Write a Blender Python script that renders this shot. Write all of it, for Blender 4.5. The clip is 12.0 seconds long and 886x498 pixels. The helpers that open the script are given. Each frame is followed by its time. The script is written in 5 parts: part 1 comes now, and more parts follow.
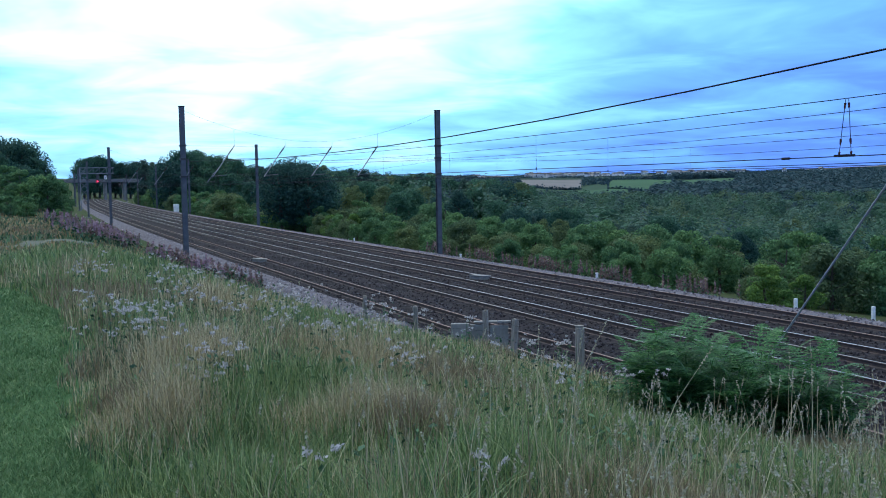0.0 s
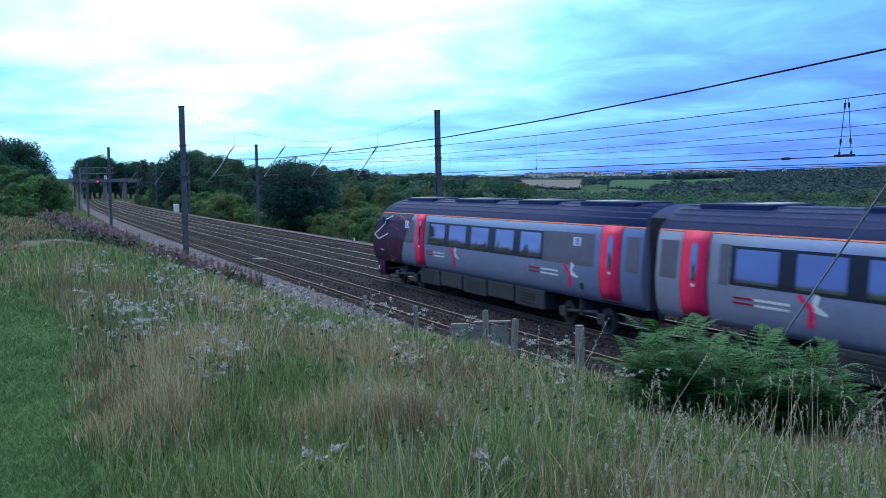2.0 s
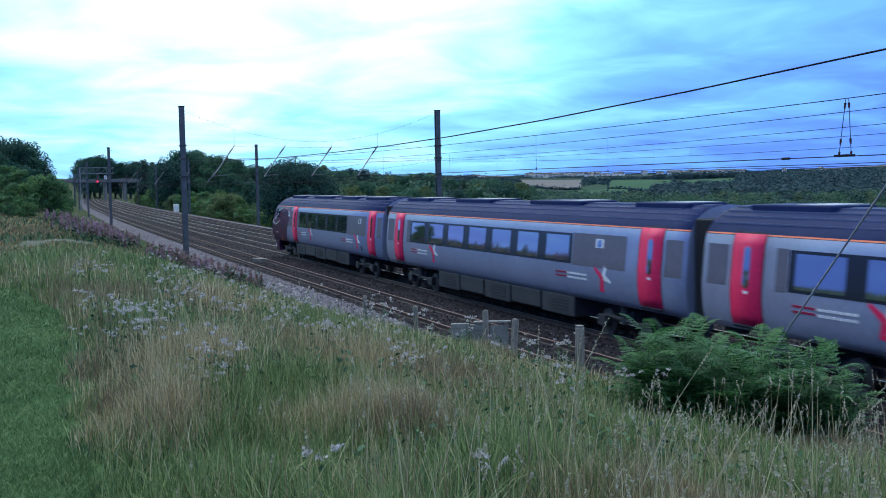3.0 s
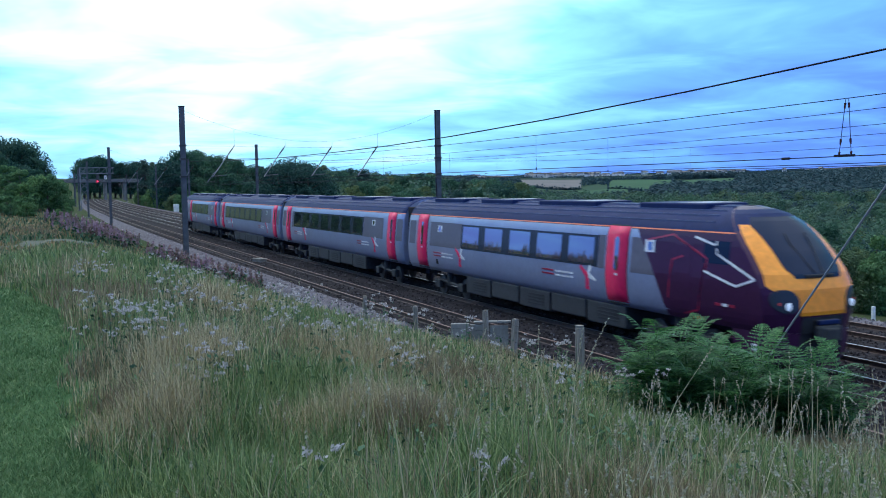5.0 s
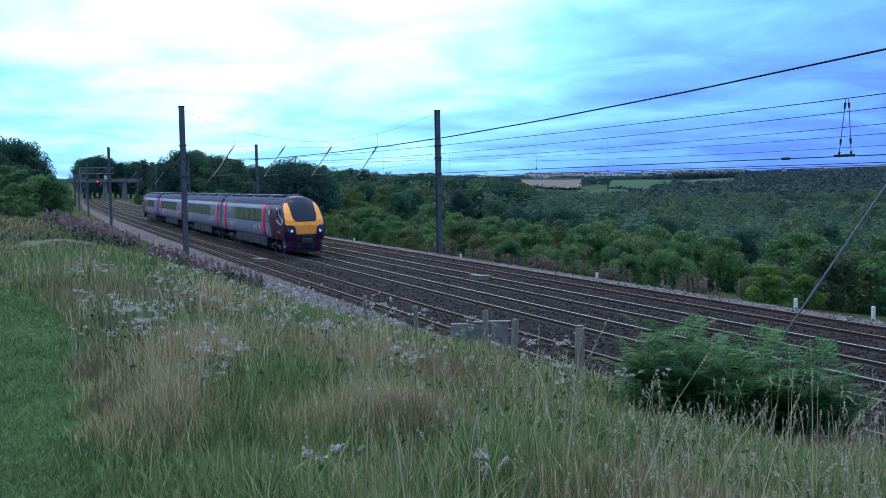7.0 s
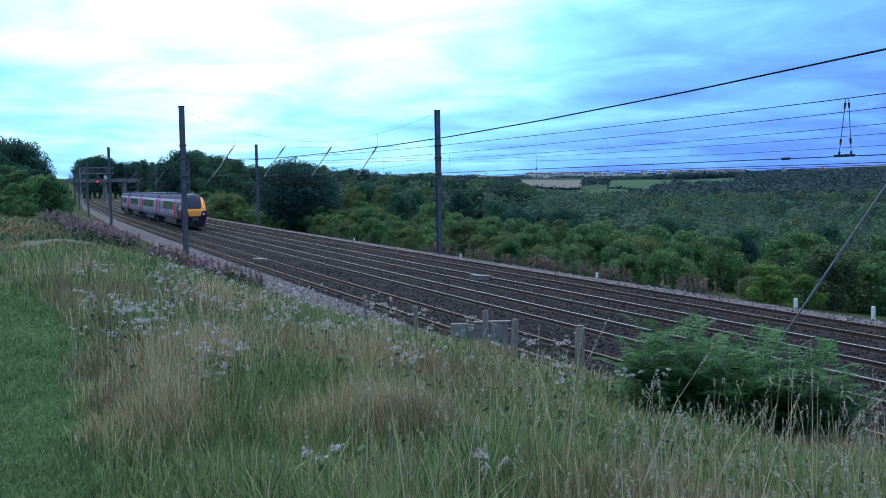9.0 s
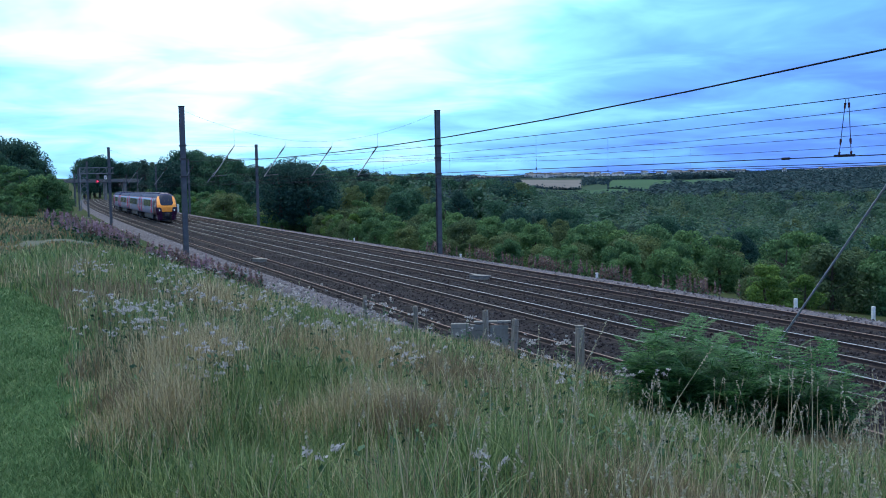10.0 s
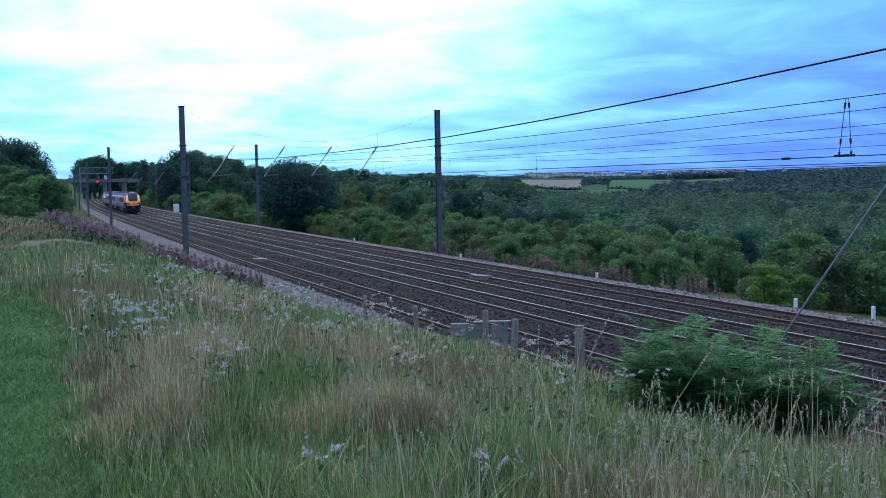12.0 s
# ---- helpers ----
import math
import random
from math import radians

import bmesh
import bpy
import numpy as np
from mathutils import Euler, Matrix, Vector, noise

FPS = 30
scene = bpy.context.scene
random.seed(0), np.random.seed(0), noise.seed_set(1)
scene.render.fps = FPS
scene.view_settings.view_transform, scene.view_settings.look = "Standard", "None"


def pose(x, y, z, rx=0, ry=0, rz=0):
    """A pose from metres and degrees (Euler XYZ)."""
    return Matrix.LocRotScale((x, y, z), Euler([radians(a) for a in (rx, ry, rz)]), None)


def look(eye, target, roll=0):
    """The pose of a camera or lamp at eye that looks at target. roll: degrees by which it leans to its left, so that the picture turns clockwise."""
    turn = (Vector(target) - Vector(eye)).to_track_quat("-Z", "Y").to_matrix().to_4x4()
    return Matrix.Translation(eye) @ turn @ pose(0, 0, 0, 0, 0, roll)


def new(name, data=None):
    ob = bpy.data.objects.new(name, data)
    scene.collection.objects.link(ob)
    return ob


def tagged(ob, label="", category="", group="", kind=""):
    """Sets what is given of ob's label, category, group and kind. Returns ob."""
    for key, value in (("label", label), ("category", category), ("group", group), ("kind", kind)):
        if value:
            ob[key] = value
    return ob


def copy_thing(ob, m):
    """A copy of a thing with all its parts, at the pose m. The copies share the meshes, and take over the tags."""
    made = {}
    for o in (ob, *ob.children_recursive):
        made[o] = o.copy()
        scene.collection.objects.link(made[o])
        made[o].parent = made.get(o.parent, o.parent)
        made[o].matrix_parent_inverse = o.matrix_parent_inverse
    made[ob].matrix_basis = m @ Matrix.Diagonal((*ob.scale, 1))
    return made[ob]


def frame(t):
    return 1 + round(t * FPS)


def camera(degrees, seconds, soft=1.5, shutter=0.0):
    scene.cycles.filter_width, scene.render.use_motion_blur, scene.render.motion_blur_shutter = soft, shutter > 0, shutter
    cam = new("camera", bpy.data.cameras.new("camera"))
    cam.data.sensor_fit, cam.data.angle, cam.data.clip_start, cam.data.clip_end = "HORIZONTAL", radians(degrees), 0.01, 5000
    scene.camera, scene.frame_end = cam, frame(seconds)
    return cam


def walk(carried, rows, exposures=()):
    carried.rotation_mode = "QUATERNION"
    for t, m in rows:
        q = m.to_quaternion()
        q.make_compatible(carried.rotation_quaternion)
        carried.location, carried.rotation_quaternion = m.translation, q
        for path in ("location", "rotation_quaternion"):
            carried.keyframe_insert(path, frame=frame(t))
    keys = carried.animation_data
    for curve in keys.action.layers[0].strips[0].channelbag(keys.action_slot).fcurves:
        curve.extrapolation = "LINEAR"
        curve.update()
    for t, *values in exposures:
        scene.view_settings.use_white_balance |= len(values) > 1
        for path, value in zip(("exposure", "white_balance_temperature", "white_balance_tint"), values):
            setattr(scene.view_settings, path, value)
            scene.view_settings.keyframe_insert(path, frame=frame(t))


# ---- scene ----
EYE = (0.0, 0.0, 4.533)
TARGET = (39.524, 91.637, -1.831)
cam = camera(48.67, 12.0, 1.0, 0.2)
VIEW = look(EYE, TARGET, -0.973)
walk(cam, [(0.0, VIEW), (12.0, VIEW)], [(0.0, 0.3, 5450, 8), (12.0, 0.3, 5450, 8)])

# ---------------------------------------------------------------- light


def make_world():
    w = bpy.data.worlds.new("sky")
    scene.world = w
    w.use_nodes = True
    nt = w.node_tree
    nt.nodes.clear()
    N, L = nt.nodes.new, nt.links.new
    out, bg = N("ShaderNodeOutputWorld"), N("ShaderNodeBackground")
    tc = N("ShaderNodeTexCoord")
    sky = N("ShaderNodeTexSky")
    sky.sky_type = "NISHITA"
    sky.sun_disc = False
    sky.sun_elevation = radians(4)
    sky.sun_rotation = radians(-12)
    sky.air_density = 1.6
    sky.ozone_density = 3.0
    sep = N("ShaderNodeSeparateXYZ")
    L(tc.outputs["Generated"], sep.inputs[0])
    # clouds are stretched flat towards the horizon
    zz = N("ShaderNodeMath")
    zz.operation = "ADD"
    zz.inputs[1].default_value = 0.12
    L(sep.outputs[2], zz.inputs[0])
    dv = N("ShaderNodeVectorMath")
    dv.operation = "DIVIDE"
    cb = N("ShaderNodeCombineXYZ")
    for k in range(3):
        L(zz.outputs[0], cb.inputs[k])
    L(tc.outputs["Generated"], dv.inputs[0])
    L(cb.outputs[0], dv.inputs[1])
    noi = N("ShaderNodeTexNoise")
    noi.inputs["Scale"].default_value = 1.7
    noi.inputs["Detail"].default_value = 4
    noi.inputs["Roughness"].default_value = 0.52
    noi.inputs["Distortion"].default_value = 0.4
    L(dv.outputs[0], noi.inputs["Vector"])
    # the overcast brightens upwards and towards the set sun
    def dot_with(vec):
        d = N("ShaderNodeVectorMath")
        d.operation = "DOT_PRODUCT"
        d.inputs[1].default_value = vec
        L(tc.outputs["Generated"], d.inputs[0])
        return d.outputs["Value"]

    def maths(op, a, b):
        m = N("ShaderNodeMath")
        m.operation = op
        for k, q in enumerate((a, b)):
            if isinstance(q, (int, float)):
                m.inputs[k].default_value = q
            else:
                L(q, m.inputs[k])
        return m.outputs[0]

    glow = N("ShaderNodeMapRange")
    glow.interpolation_type = "SMOOTHSTEP"
    glow.inputs["From Min"].default_value = math.cos(radians(20))
    glow.inputs["From Max"].default_value = 1.0
    L(dot_with(Vector((math.sin(radians(17)), math.cos(radians(17)), 0.20)).normalized()), glow.inputs["Value"])
    v = maths("MULTIPLY", maths("MINIMUM", sep.outputs[2], 0.75), 1.25)
    v = maths("ADD", v, maths("MULTIPLY", dot_with((math.sin(radians(-45)), math.cos(radians(-45)), 0.0)), 0.40))
    v = maths("ADD", v, maths("MULTIPLY", glow.outputs[0], 0.18))
    v = maths("ADD", v, maths("MULTIPLY", noi.outputs[0], 0.54))
    v = maths("ADD", v, maths("MULTIPLY", maths("MINIMUM", sep.outputs[0], 0.0), 0.8))
    v = maths("ADD", v, 0.155)
    v = maths("MULTIPLY", v, 0.75)
    ramp = N("ShaderNodeValToRGB")
    el = ramp.color_ramp.elements
    el[0].position, el[0].color = 0.24, (0.118, 0.215, 0.70, 1)
    el[1].position, el[1].color = 0.98, (1.55, 1.52, 1.48, 1)
    for pos, c in ((0.36, (0.158, 0.315, 0.86, 1)), (0.47, (0.235, 0.51, 0.95, 1)), (0.58, (0.39, 0.79, 1.02, 1)), (0.68, (0.72, 1.0, 1.05, 1)), (0.79, (1.15, 1.15, 1.12, 1))):
        e = el.new(pos)
        e.color = c
    L(v, ramp.inputs[0])
    mix = N("ShaderNodeMix")
    mix.data_type = "RGBA"
    mix.inputs["Factor"].default_value = 0.005
    L(ramp.outputs[0], mix.inputs["A"])
    L(sky.outputs[0], mix.inputs["B"])
    L(mix.outputs["Result"], bg.inputs["Color"])
    bg.inputs["Strength"].default_value = 1.0
    L(bg.outputs[0], out.inputs[0])


make_world()
sun = new("sun", bpy.data.lights.new("sun", "SUN"))
sun.data.energy = 0.9
sun.data.angle = radians(50)
sun.data.color = (1.0, 0.95, 0.88)
sun.matrix_world = look((-20, 30, 50), (0, 0, 0))

# ---------------------------------------------------------------- plan of the line


def xc(y):
    """Middle of the second track at y metres along."""
    return 16.705 + 0.0000677 * y * y


def zt(y):
    """Top of the rails."""
    return 0.0030 * y


def heading(y):
    """Turn of the line about z, in degrees, at y."""
    return -math.degrees(math.atan(0.0001354 * y))


TRACKS = (-3.62, 0.0, 3.23, 6.42)


def smooth(a, b, v):
    t = min(1.0, max(0.0, (v - a) / (b - a)))
    return t * t * (3 - 2 * t)


def ground_z(x, y):
    lat = x - xc(max(-60.0, min(y, 420.0)))
    base = zt(max(-60.0, min(y, 420.0)))
    n = noise.noise(Vector((x * 0.05, y * 0.05, 0.3)))
    if lat < -5.4:
        top = 2.75 + 0.30 * n * smooth(25, 60, abs(y)) + base * 0.5
        top += 0.9 * smooth(0.0, -14.0, x) + 0.5 * smooth(60, 110, y) * smooth(6, 0, x)
        slope = 0.225 + 0.105 * smooth(12, 26, y) + 0.09 * smooth(26, 36, y)
        k = x - 2.4 - 0.004 * max(0.0, y - 40)
        z = top - slope * (k + math.sqrt(k * k + 1.2)) / 2
        z = max(z, base - 0.45)
        z += 5.0 * smooth(125, 330, y) * smooth(-8.5, -16, lat)
        s = smooth(-8.4, -5.7, lat)
        z = z * (1 - s) + (base - 0.6) * s
        z += 0.07 * noise.noise(Vector((x * 0.5, y * 0.5, 2.0))) * (1 - s)
    elif lat < 9.4:
        z = base - 0.6
    else:
        d = lat - 9.4
        r = math.hypot(x, y)
        az = math.degrees(math.atan2(x, max(y, 1.0)))
        deep = 0.28 + 0.72 * smooth(13, 33, az)
        z = base - 0.6 - 0.25 * min(d, 4.0) * smooth(0, 1, d)
        v = -(9.0 * smooth(3, 58, d) + 11.0 * smooth(45, 190, d)) * deep
        v += 7.0 * smooth(260, 620, r) * deep + 25.0 * smooth(850, 1700, r) + 29.0 * smooth(1700, 4300, r)
        v += 17.0 * smooth(40, 49, az) * smooth(2200, 3900, r)
        v += 2.2 * n * smooth(20, 80, d) * smooth(700, 350, r) + 5.0 * noise.noise(Vector((x * 0.0016, y * 0.0016, 5.0))) * smooth(700, 1600, r)
        z += v
    return z


# ---------------------------------------------------------------- builders


def link_mesh(name, bm, mats, parent=None, label="", smooth_faces=False):
    me = bpy.data.meshes.new(name)
    if smooth_faces:
        for f in bm.faces:
            f.smooth = True
    bm.to_mesh(me)
    bm.free()
    for m in mats if isinstance(mats, (list, tuple)) else (mats,):
        me.materials.append(m)
    ob = new(name, me)
    if parent is not None:
        ob.parent = parent
    return tagged(ob, label)


def part(name, bm, material, parent, label="", smooth_faces=False):
    return link_mesh(name, bm, material, parent, label, smooth_faces)


def raw(name, verts, faces, mats, parent=None, label="", index=None, smooth_faces=False):
    me = bpy.data.meshes.new(name)
    me.from_pydata([tuple(v) for v in verts], [], [tuple(f) for f in faces])
    for m in mats if isinstance(mats, (list, tuple)) else (mats,):
        me.materials.append(m)
    if index is not None:
        me.polygons.foreach_set("material_index", index)
    if smooth_faces:
        me.polygons.foreach_set("use_smooth", [True] * len(me.polygons))
    me.update()
    ob = new(name, me)
    if parent is not None:
        ob.parent = parent
    return tagged(ob, label)


def box(bm, x0, x1, y0, y1, z0, z1, bevel=0.0, mat=0):
    r = bmesh.ops.create_cube(bm, size=1.0, matrix=Matrix.LocRotScale(((x0 + x1) / 2, (y0 + y1) / 2, (z0 + z1) / 2), None, (x1 - x0, y1 - y0, z1 - z0)))
    fs = {f for v in r["verts"] for f in v.link_faces}
    for f in fs:
        f.material_index = mat
    if bevel:
        es = {e for v in r["verts"] for e in v.link_edges}
        bmesh.ops.bevel(bm, geom=list(es), offset=bevel, segments=2, profile=0.5, affect="EDGES")


def rod(bm, a, b, r0, r1=None, seg=8, caps=True, mat=0):
    """A round bar from a to b."""
    a, b = Vector(a), Vector(b)
    d = b - a
    q = d.to_track_quat("Z", "Y").to_matrix().to_4x4()
    r = bmesh.ops.create_cone(bm, cap_ends=caps, segments=seg, radius1=r0, radius2=r0 if r1 is None else r1, depth=d.length,
                              matrix=Matrix.Translation((a + b) / 2) @ q)
    for f in {f for v in r["verts"] for f in v.link_faces}:
        f.material_index = mat


def bar(bm, a, b, w, h, mat=0):
    """A square bar from a to b."""
    a, b = Vector(a), Vector(b)
    d = b - a
    q = d.to_track_quat("Y", "Z").to_matrix().to_4x4()
    r = bmesh.ops.create_cube(bm, size=1.0, matrix=Matrix.Translation((a + b) / 2) @ q @ Matrix.Diagonal((w, d.length, h, 1)))
    for f in {f for v in r["verts"] for f in v.link_faces}:
        f.material_index = mat


# ---------------------------------------------------------------- materials


def material(name, build, rough=0.8, metal=0.0, bump=0.0, bump_scale=30.0, spec=0.5):
    """build(nt, vec) returns a colour socket or a plain colour."""
    m = bpy.data.materials.new(name)
    m.use_nodes = True
    nt = m.node_tree
    b = nt.nodes["Principled BSDF"]
    b.inputs["Roughness"].default_value = rough
    b.inputs["Metallic"].default_value = metal
    b.inputs["Specular IOR Level"].default_value = spec
    tc = nt.nodes.new("ShaderNodeTexCoord")
    vec = tc.outputs["Object"]
    col = build(nt, vec) if callable(build) else build
    if isinstance(col, tuple):
        b.inputs["Base Color"].default_value = (*col, 1)
    else:
        nt.links.new(col, b.inputs["Base Color"])
    if bump:
        n = nt.nodes.new("ShaderNodeTexNoise")
        n.inputs["Scale"].default_value = bump_scale
        n.inputs["Detail"].default_value = 6
        nt.links.new(vec, n.inputs["Vector"])
        bp = nt.nodes.new("ShaderNodeBump")
        bp.inputs["Strength"].default_value = bump
        bp.inputs["Distance"].default_value = 0.02
        nt.links.new(n.outputs[0], bp.inputs["Height"])
        nt.links.new(bp.outputs[0], b.inputs["Normal"])
    return m


def noise_ramp(nt, vec, scale, stops, detail=5, rough=0.6, stretch=None):
    if stretch:
        mp = nt.nodes.new("ShaderNodeMapping")
        mp.inputs["Scale"].default_value = stretch
        nt.links.new(vec, mp.inputs["Vector"])
        vec = mp.outputs[0]
    n = nt.nodes.new("ShaderNodeTexNoise")
    n.inputs["Scale"].default_value = scale
    n.inputs["Detail"].default_value = detail
    n.inputs["Roughness"].default_value = rough
    nt.links.new(vec, n.inputs["Vector"])
    return ramp_of(nt, n.outputs[0], stops)


def ramp_of(nt, sock, stops):
    r = nt.nodes.new("ShaderNodeValToRGB")
    el = r.color_ramp.elements
    el[0].position, el[0].color = stops[0][0], (*stops[0][1], 1)
    el[1].position, el[1].color = stops[-1][0], (*stops[-1][1], 1)
    for pos, c in stops[1:-1]:
        e = el.new(pos)
        e.color = (*c, 1)
    nt.links.new(sock, r.inputs[0])
    return r.outputs[0]


def blend(nt, fac, a, b, mode="MIX"):
    m = nt.nodes.new("ShaderNodeMix")
    m.data_type = "RGBA"
    m.blend_type = mode
    for sock, key in ((fac, "Factor"), (a, "A"), (b, "B")):
        i = [s for s in m.inputs if s.name == key and (s.type == "VALUE" if key == "Factor" else s.type == "RGBA")][0]
        if isinstance(sock, (int, float)):
            i.default_value = sock
        elif isinstance(sock, tuple):
            i.default_value = (*sock, 1)
        else:
            nt.links.new(sock, i)
    return [s for s in m.outputs if s.type == "RGBA"][0]


def per_piece(nt, kind="object"):
    if kind == "object":
        return nt.nodes.new("ShaderNodeObjectInfo").outputs["Random"]
    return nt.nodes.new("ShaderNodeNewGeometry").outputs["Random Per Island"]


def two_scale(c1, c2, s1, c3, c4, s2, mode="MULTIPLY", fac=0.6):
    def f(nt, vec):
        a = noise_ramp(nt, vec, s1, ((0.35, c1), (0.68, c2)))
        b = noise_ramp(nt, vec, s2, ((0.35, c3), (0.68, c4)))
        return blend(nt, fac, a, b, mode)
    return f


M = {}
M["rail_worn"] = material("rail_worn", two_scale((0.04, 0.026, 0.022), (0.075, 0.045, 0.036), 6, (0.5, 0.5, 0.5), (1, 1, 1), 60), 0.75)
M["rail_top"] = material("rail_top", two_scale((0.2, 0.195, 0.205), (0.3, 0.295, 0.305), 5, (0.8, 0.8, 0.8), (1, 1, 1), 50), 0.42, 1.0)
M["rail_mid"] = material("rail_mid", two_scale((0.15, 0.13, 0.12), (0.22, 0.2, 0.19), 5, (0.7, 0.7, 0.7), (1, 1, 1), 50), 0.45, 0.7)
M["rail_dull"] = material("rail_dull", two_scale((0.13, 0.075, 0.055), (0.2, 0.13, 0.10), 5, (0.6, 0.6, 0.6), (1, 1, 1), 50), 0.6, 0.3)
M["galvanised"] = material("galvanised", two_scale((0.085, 0.09, 0.10), (0.14, 0.145, 0.155), 2.5, (0.7, 0.7, 0.7), (1, 1, 1), 25), 0.55, 0.5, 0.1)
M["steel_pale"] = material("steel_pale", two_scale((0.22, 0.22, 0.24), (0.3, 0.3, 0.32), 2.5, (0.7, 0.7, 0.7), (1, 1, 1), 25), 0.6, 0.2)
M["steel_dark"] = material("steel_dark", two_scale((0.05, 0.05, 0.055), (0.09, 0.085, 0.085), 2.5, (0.6, 0.6, 0.6), (1, 1, 1), 25), 0.6, 0.4, 0.1)
M["wire"] = material("wire", (0.02, 0.02, 0.024), 0.8, 0.0, spec=0.1)
M["insulator"] = material("insulator", two_scale((0.05, 0.02, 0.015), (0.09, 0.03, 0.02), 20, (0.7, 0.7, 0.7), (1, 1, 1), 90), 0.25)
M["ballast"] = material("ballast", two_scale((0.022, 0.020, 0.022), (0.042, 0.037, 0.041), 0.8, (0.35, 0.35, 0.36), (1, 1, 1), 22), 0.95, bump=1.0, bump_scale=25, spec=0.04)
M["ballast_pale"] = material("ballast_pale", two_scale((0.10, 0.092, 0.105), (0.19, 0.175, 0.195), 1.5, (0.35, 0.35, 0.36), (1, 1, 1), 18), 0.95, bump=1.0, bump_scale=25, spec=0.04)
M["sleeper"] = material("sleeper", two_scale((0.026, 0.023, 0.024), (0.042, 0.037, 0.038), 3, (0.6, 0.6, 0.6), (1, 1, 1), 40), 0.9, bump=0.3, spec=0.04)
M["concrete"] = material("concrete", two_scale((0.15, 0.145, 0.135), (0.25, 0.24, 0.225), 1.5, (0.65, 0.65, 0.62), (1, 1, 1), 14), 0.9, bump=0.3)
M["timber"] = material("timber", lambda nt, v: noise_ramp(nt, v, 8, ((0.3, (0.10, 0.09, 0.075)), (0.7, (0.27, 0.245, 0.21))), stretch=(6, 6, 0.6)), 0.9, bump=0.5)
M["white_paint"] = material("white_paint", two_scale((0.62, 0.62, 0.6), (0.8, 0.8, 0.78), 4, (0.8, 0.8, 0.78), (1, 1, 1), 20), 0.6)
M["stone_pale"] = material("stone_pale", lambda nt, v: ramp_of(nt, per_piece(nt, "island"), ((0.0, (0.06, 0.056, 0.065)), (0.7, (0.14, 0.13, 0.145)), (1.0, (0.3, 0.29, 0.31)))), 0.95, spec=0.04)
M["stone_chip"] = material("stone_chip", lambda nt, v: ramp_of(nt, per_piece(nt, "island"), ((0.0, (0.016, 0.014, 0.016)), (0.8, (0.042, 0.038, 0.042)), (1.0, (0.12, 0.115, 0.125)))), 0.95, spec=0.04)


def ground_colour(nt, vec):
    fine = noise_ramp(nt, vec, 2.2, ((0.3, (0.45, 0.45, 0.4)), (0.7, (1.0, 1.0, 1.0))), detail=8)
    near = noise_ramp(nt, vec, 0.16, ((0.35, (0.036, 0.060, 0.022)), (0.55, (0.058, 0.074, 0.032)), (0.7, (0.066, 0.070, 0.042))))
    n = blend(nt, 1.0, near, fine, "MULTIPLY")
    # a patchwork of fields far out
    mp = nt.nodes.new("ShaderNodeMapping")
    mp.inputs["Scale"].default_value = (0.0035, 0.0022, 0.0)
    mp.inputs["Rotation"].default_value = (0, 0, 0.5)
    nt.links.new(vec, mp.inputs["Vector"])
    vo = nt.nodes.new("ShaderNodeTexVoronoi")
    vo.inputs["Scale"].default_value = 1.0
    nt.links.new(mp.outputs[0], vo.inputs["Vector"])
    sp = nt.nodes.new("ShaderNodeSeparateColor")
    nt.links.new(vo.outputs["Color"], sp.inputs[0])
    fields = ramp_of(nt, sp.outputs[0], ((0.0, (0.014, 0.026, 0.022)), (0.4, (0.02, 0.038, 0.026)), (0.65, (0.028, 0.055, 0.032)), (0.78, (0.04, 0.068, 0.044)), (1.0, (0.085, 0.088, 0.075))))
    sx = nt.nodes.new("ShaderNodeSeparateXYZ")
    nt.links.new(vec, sx.inputs[0])
    far = nt.nodes.new("ShaderNodeMapRange")
    far.inputs["From Min"].default_value = 330
    far.inputs["From Max"].default_value = 420
    nt.links.new(sx.outputs[0], far.inputs["Value"])
    return blend(nt, far.outputs[0], n, fields)


M["ground"] = material("ground", ground_colour, 0.95, bump=0.5, bump_scale=6, spec=0.04)
M["worn_earth"] = material("worn_earth", two_scale((0.085, 0.095, 0.075), (0.14, 0.14, 0.115), 0.9, (0.6, 0.65, 0.55), (1, 1, 1), 12), 0.95, bump=0.6, bump_scale=14, spec=0.04)
M["stubble"] = material("stubble", two_scale((0.125, 0.118, 0.115), (0.175, 0.165, 0.155), 0.008, (0.8, 0.8, 0.8), (1, 1, 1), 0.06), 0.95, spec=0.04)
M["pasture"] = material("pasture", two_scale((0.040, 0.082, 0.045), (0.055, 0.105, 0.055), 0.008, (0.8, 0.8, 0.8), (1, 1, 1), 0.06), 0.95, spec=0.04)
M["mown"] = material("mown", two_scale((0.045, 0.090, 0.036), (0.075, 0.12, 0.050), 0.7, (0.7, 0.75, 0.65), (1, 1, 1), 30), 0.95, bump=0.8, bump_scale=40, spec=0.04)


def grid_lines(stops):
    out = []
    for a, b, n in stops:
        out += [a + (b - a) * i / n for i in range(n)]
    return out + [stops[-1][1]]


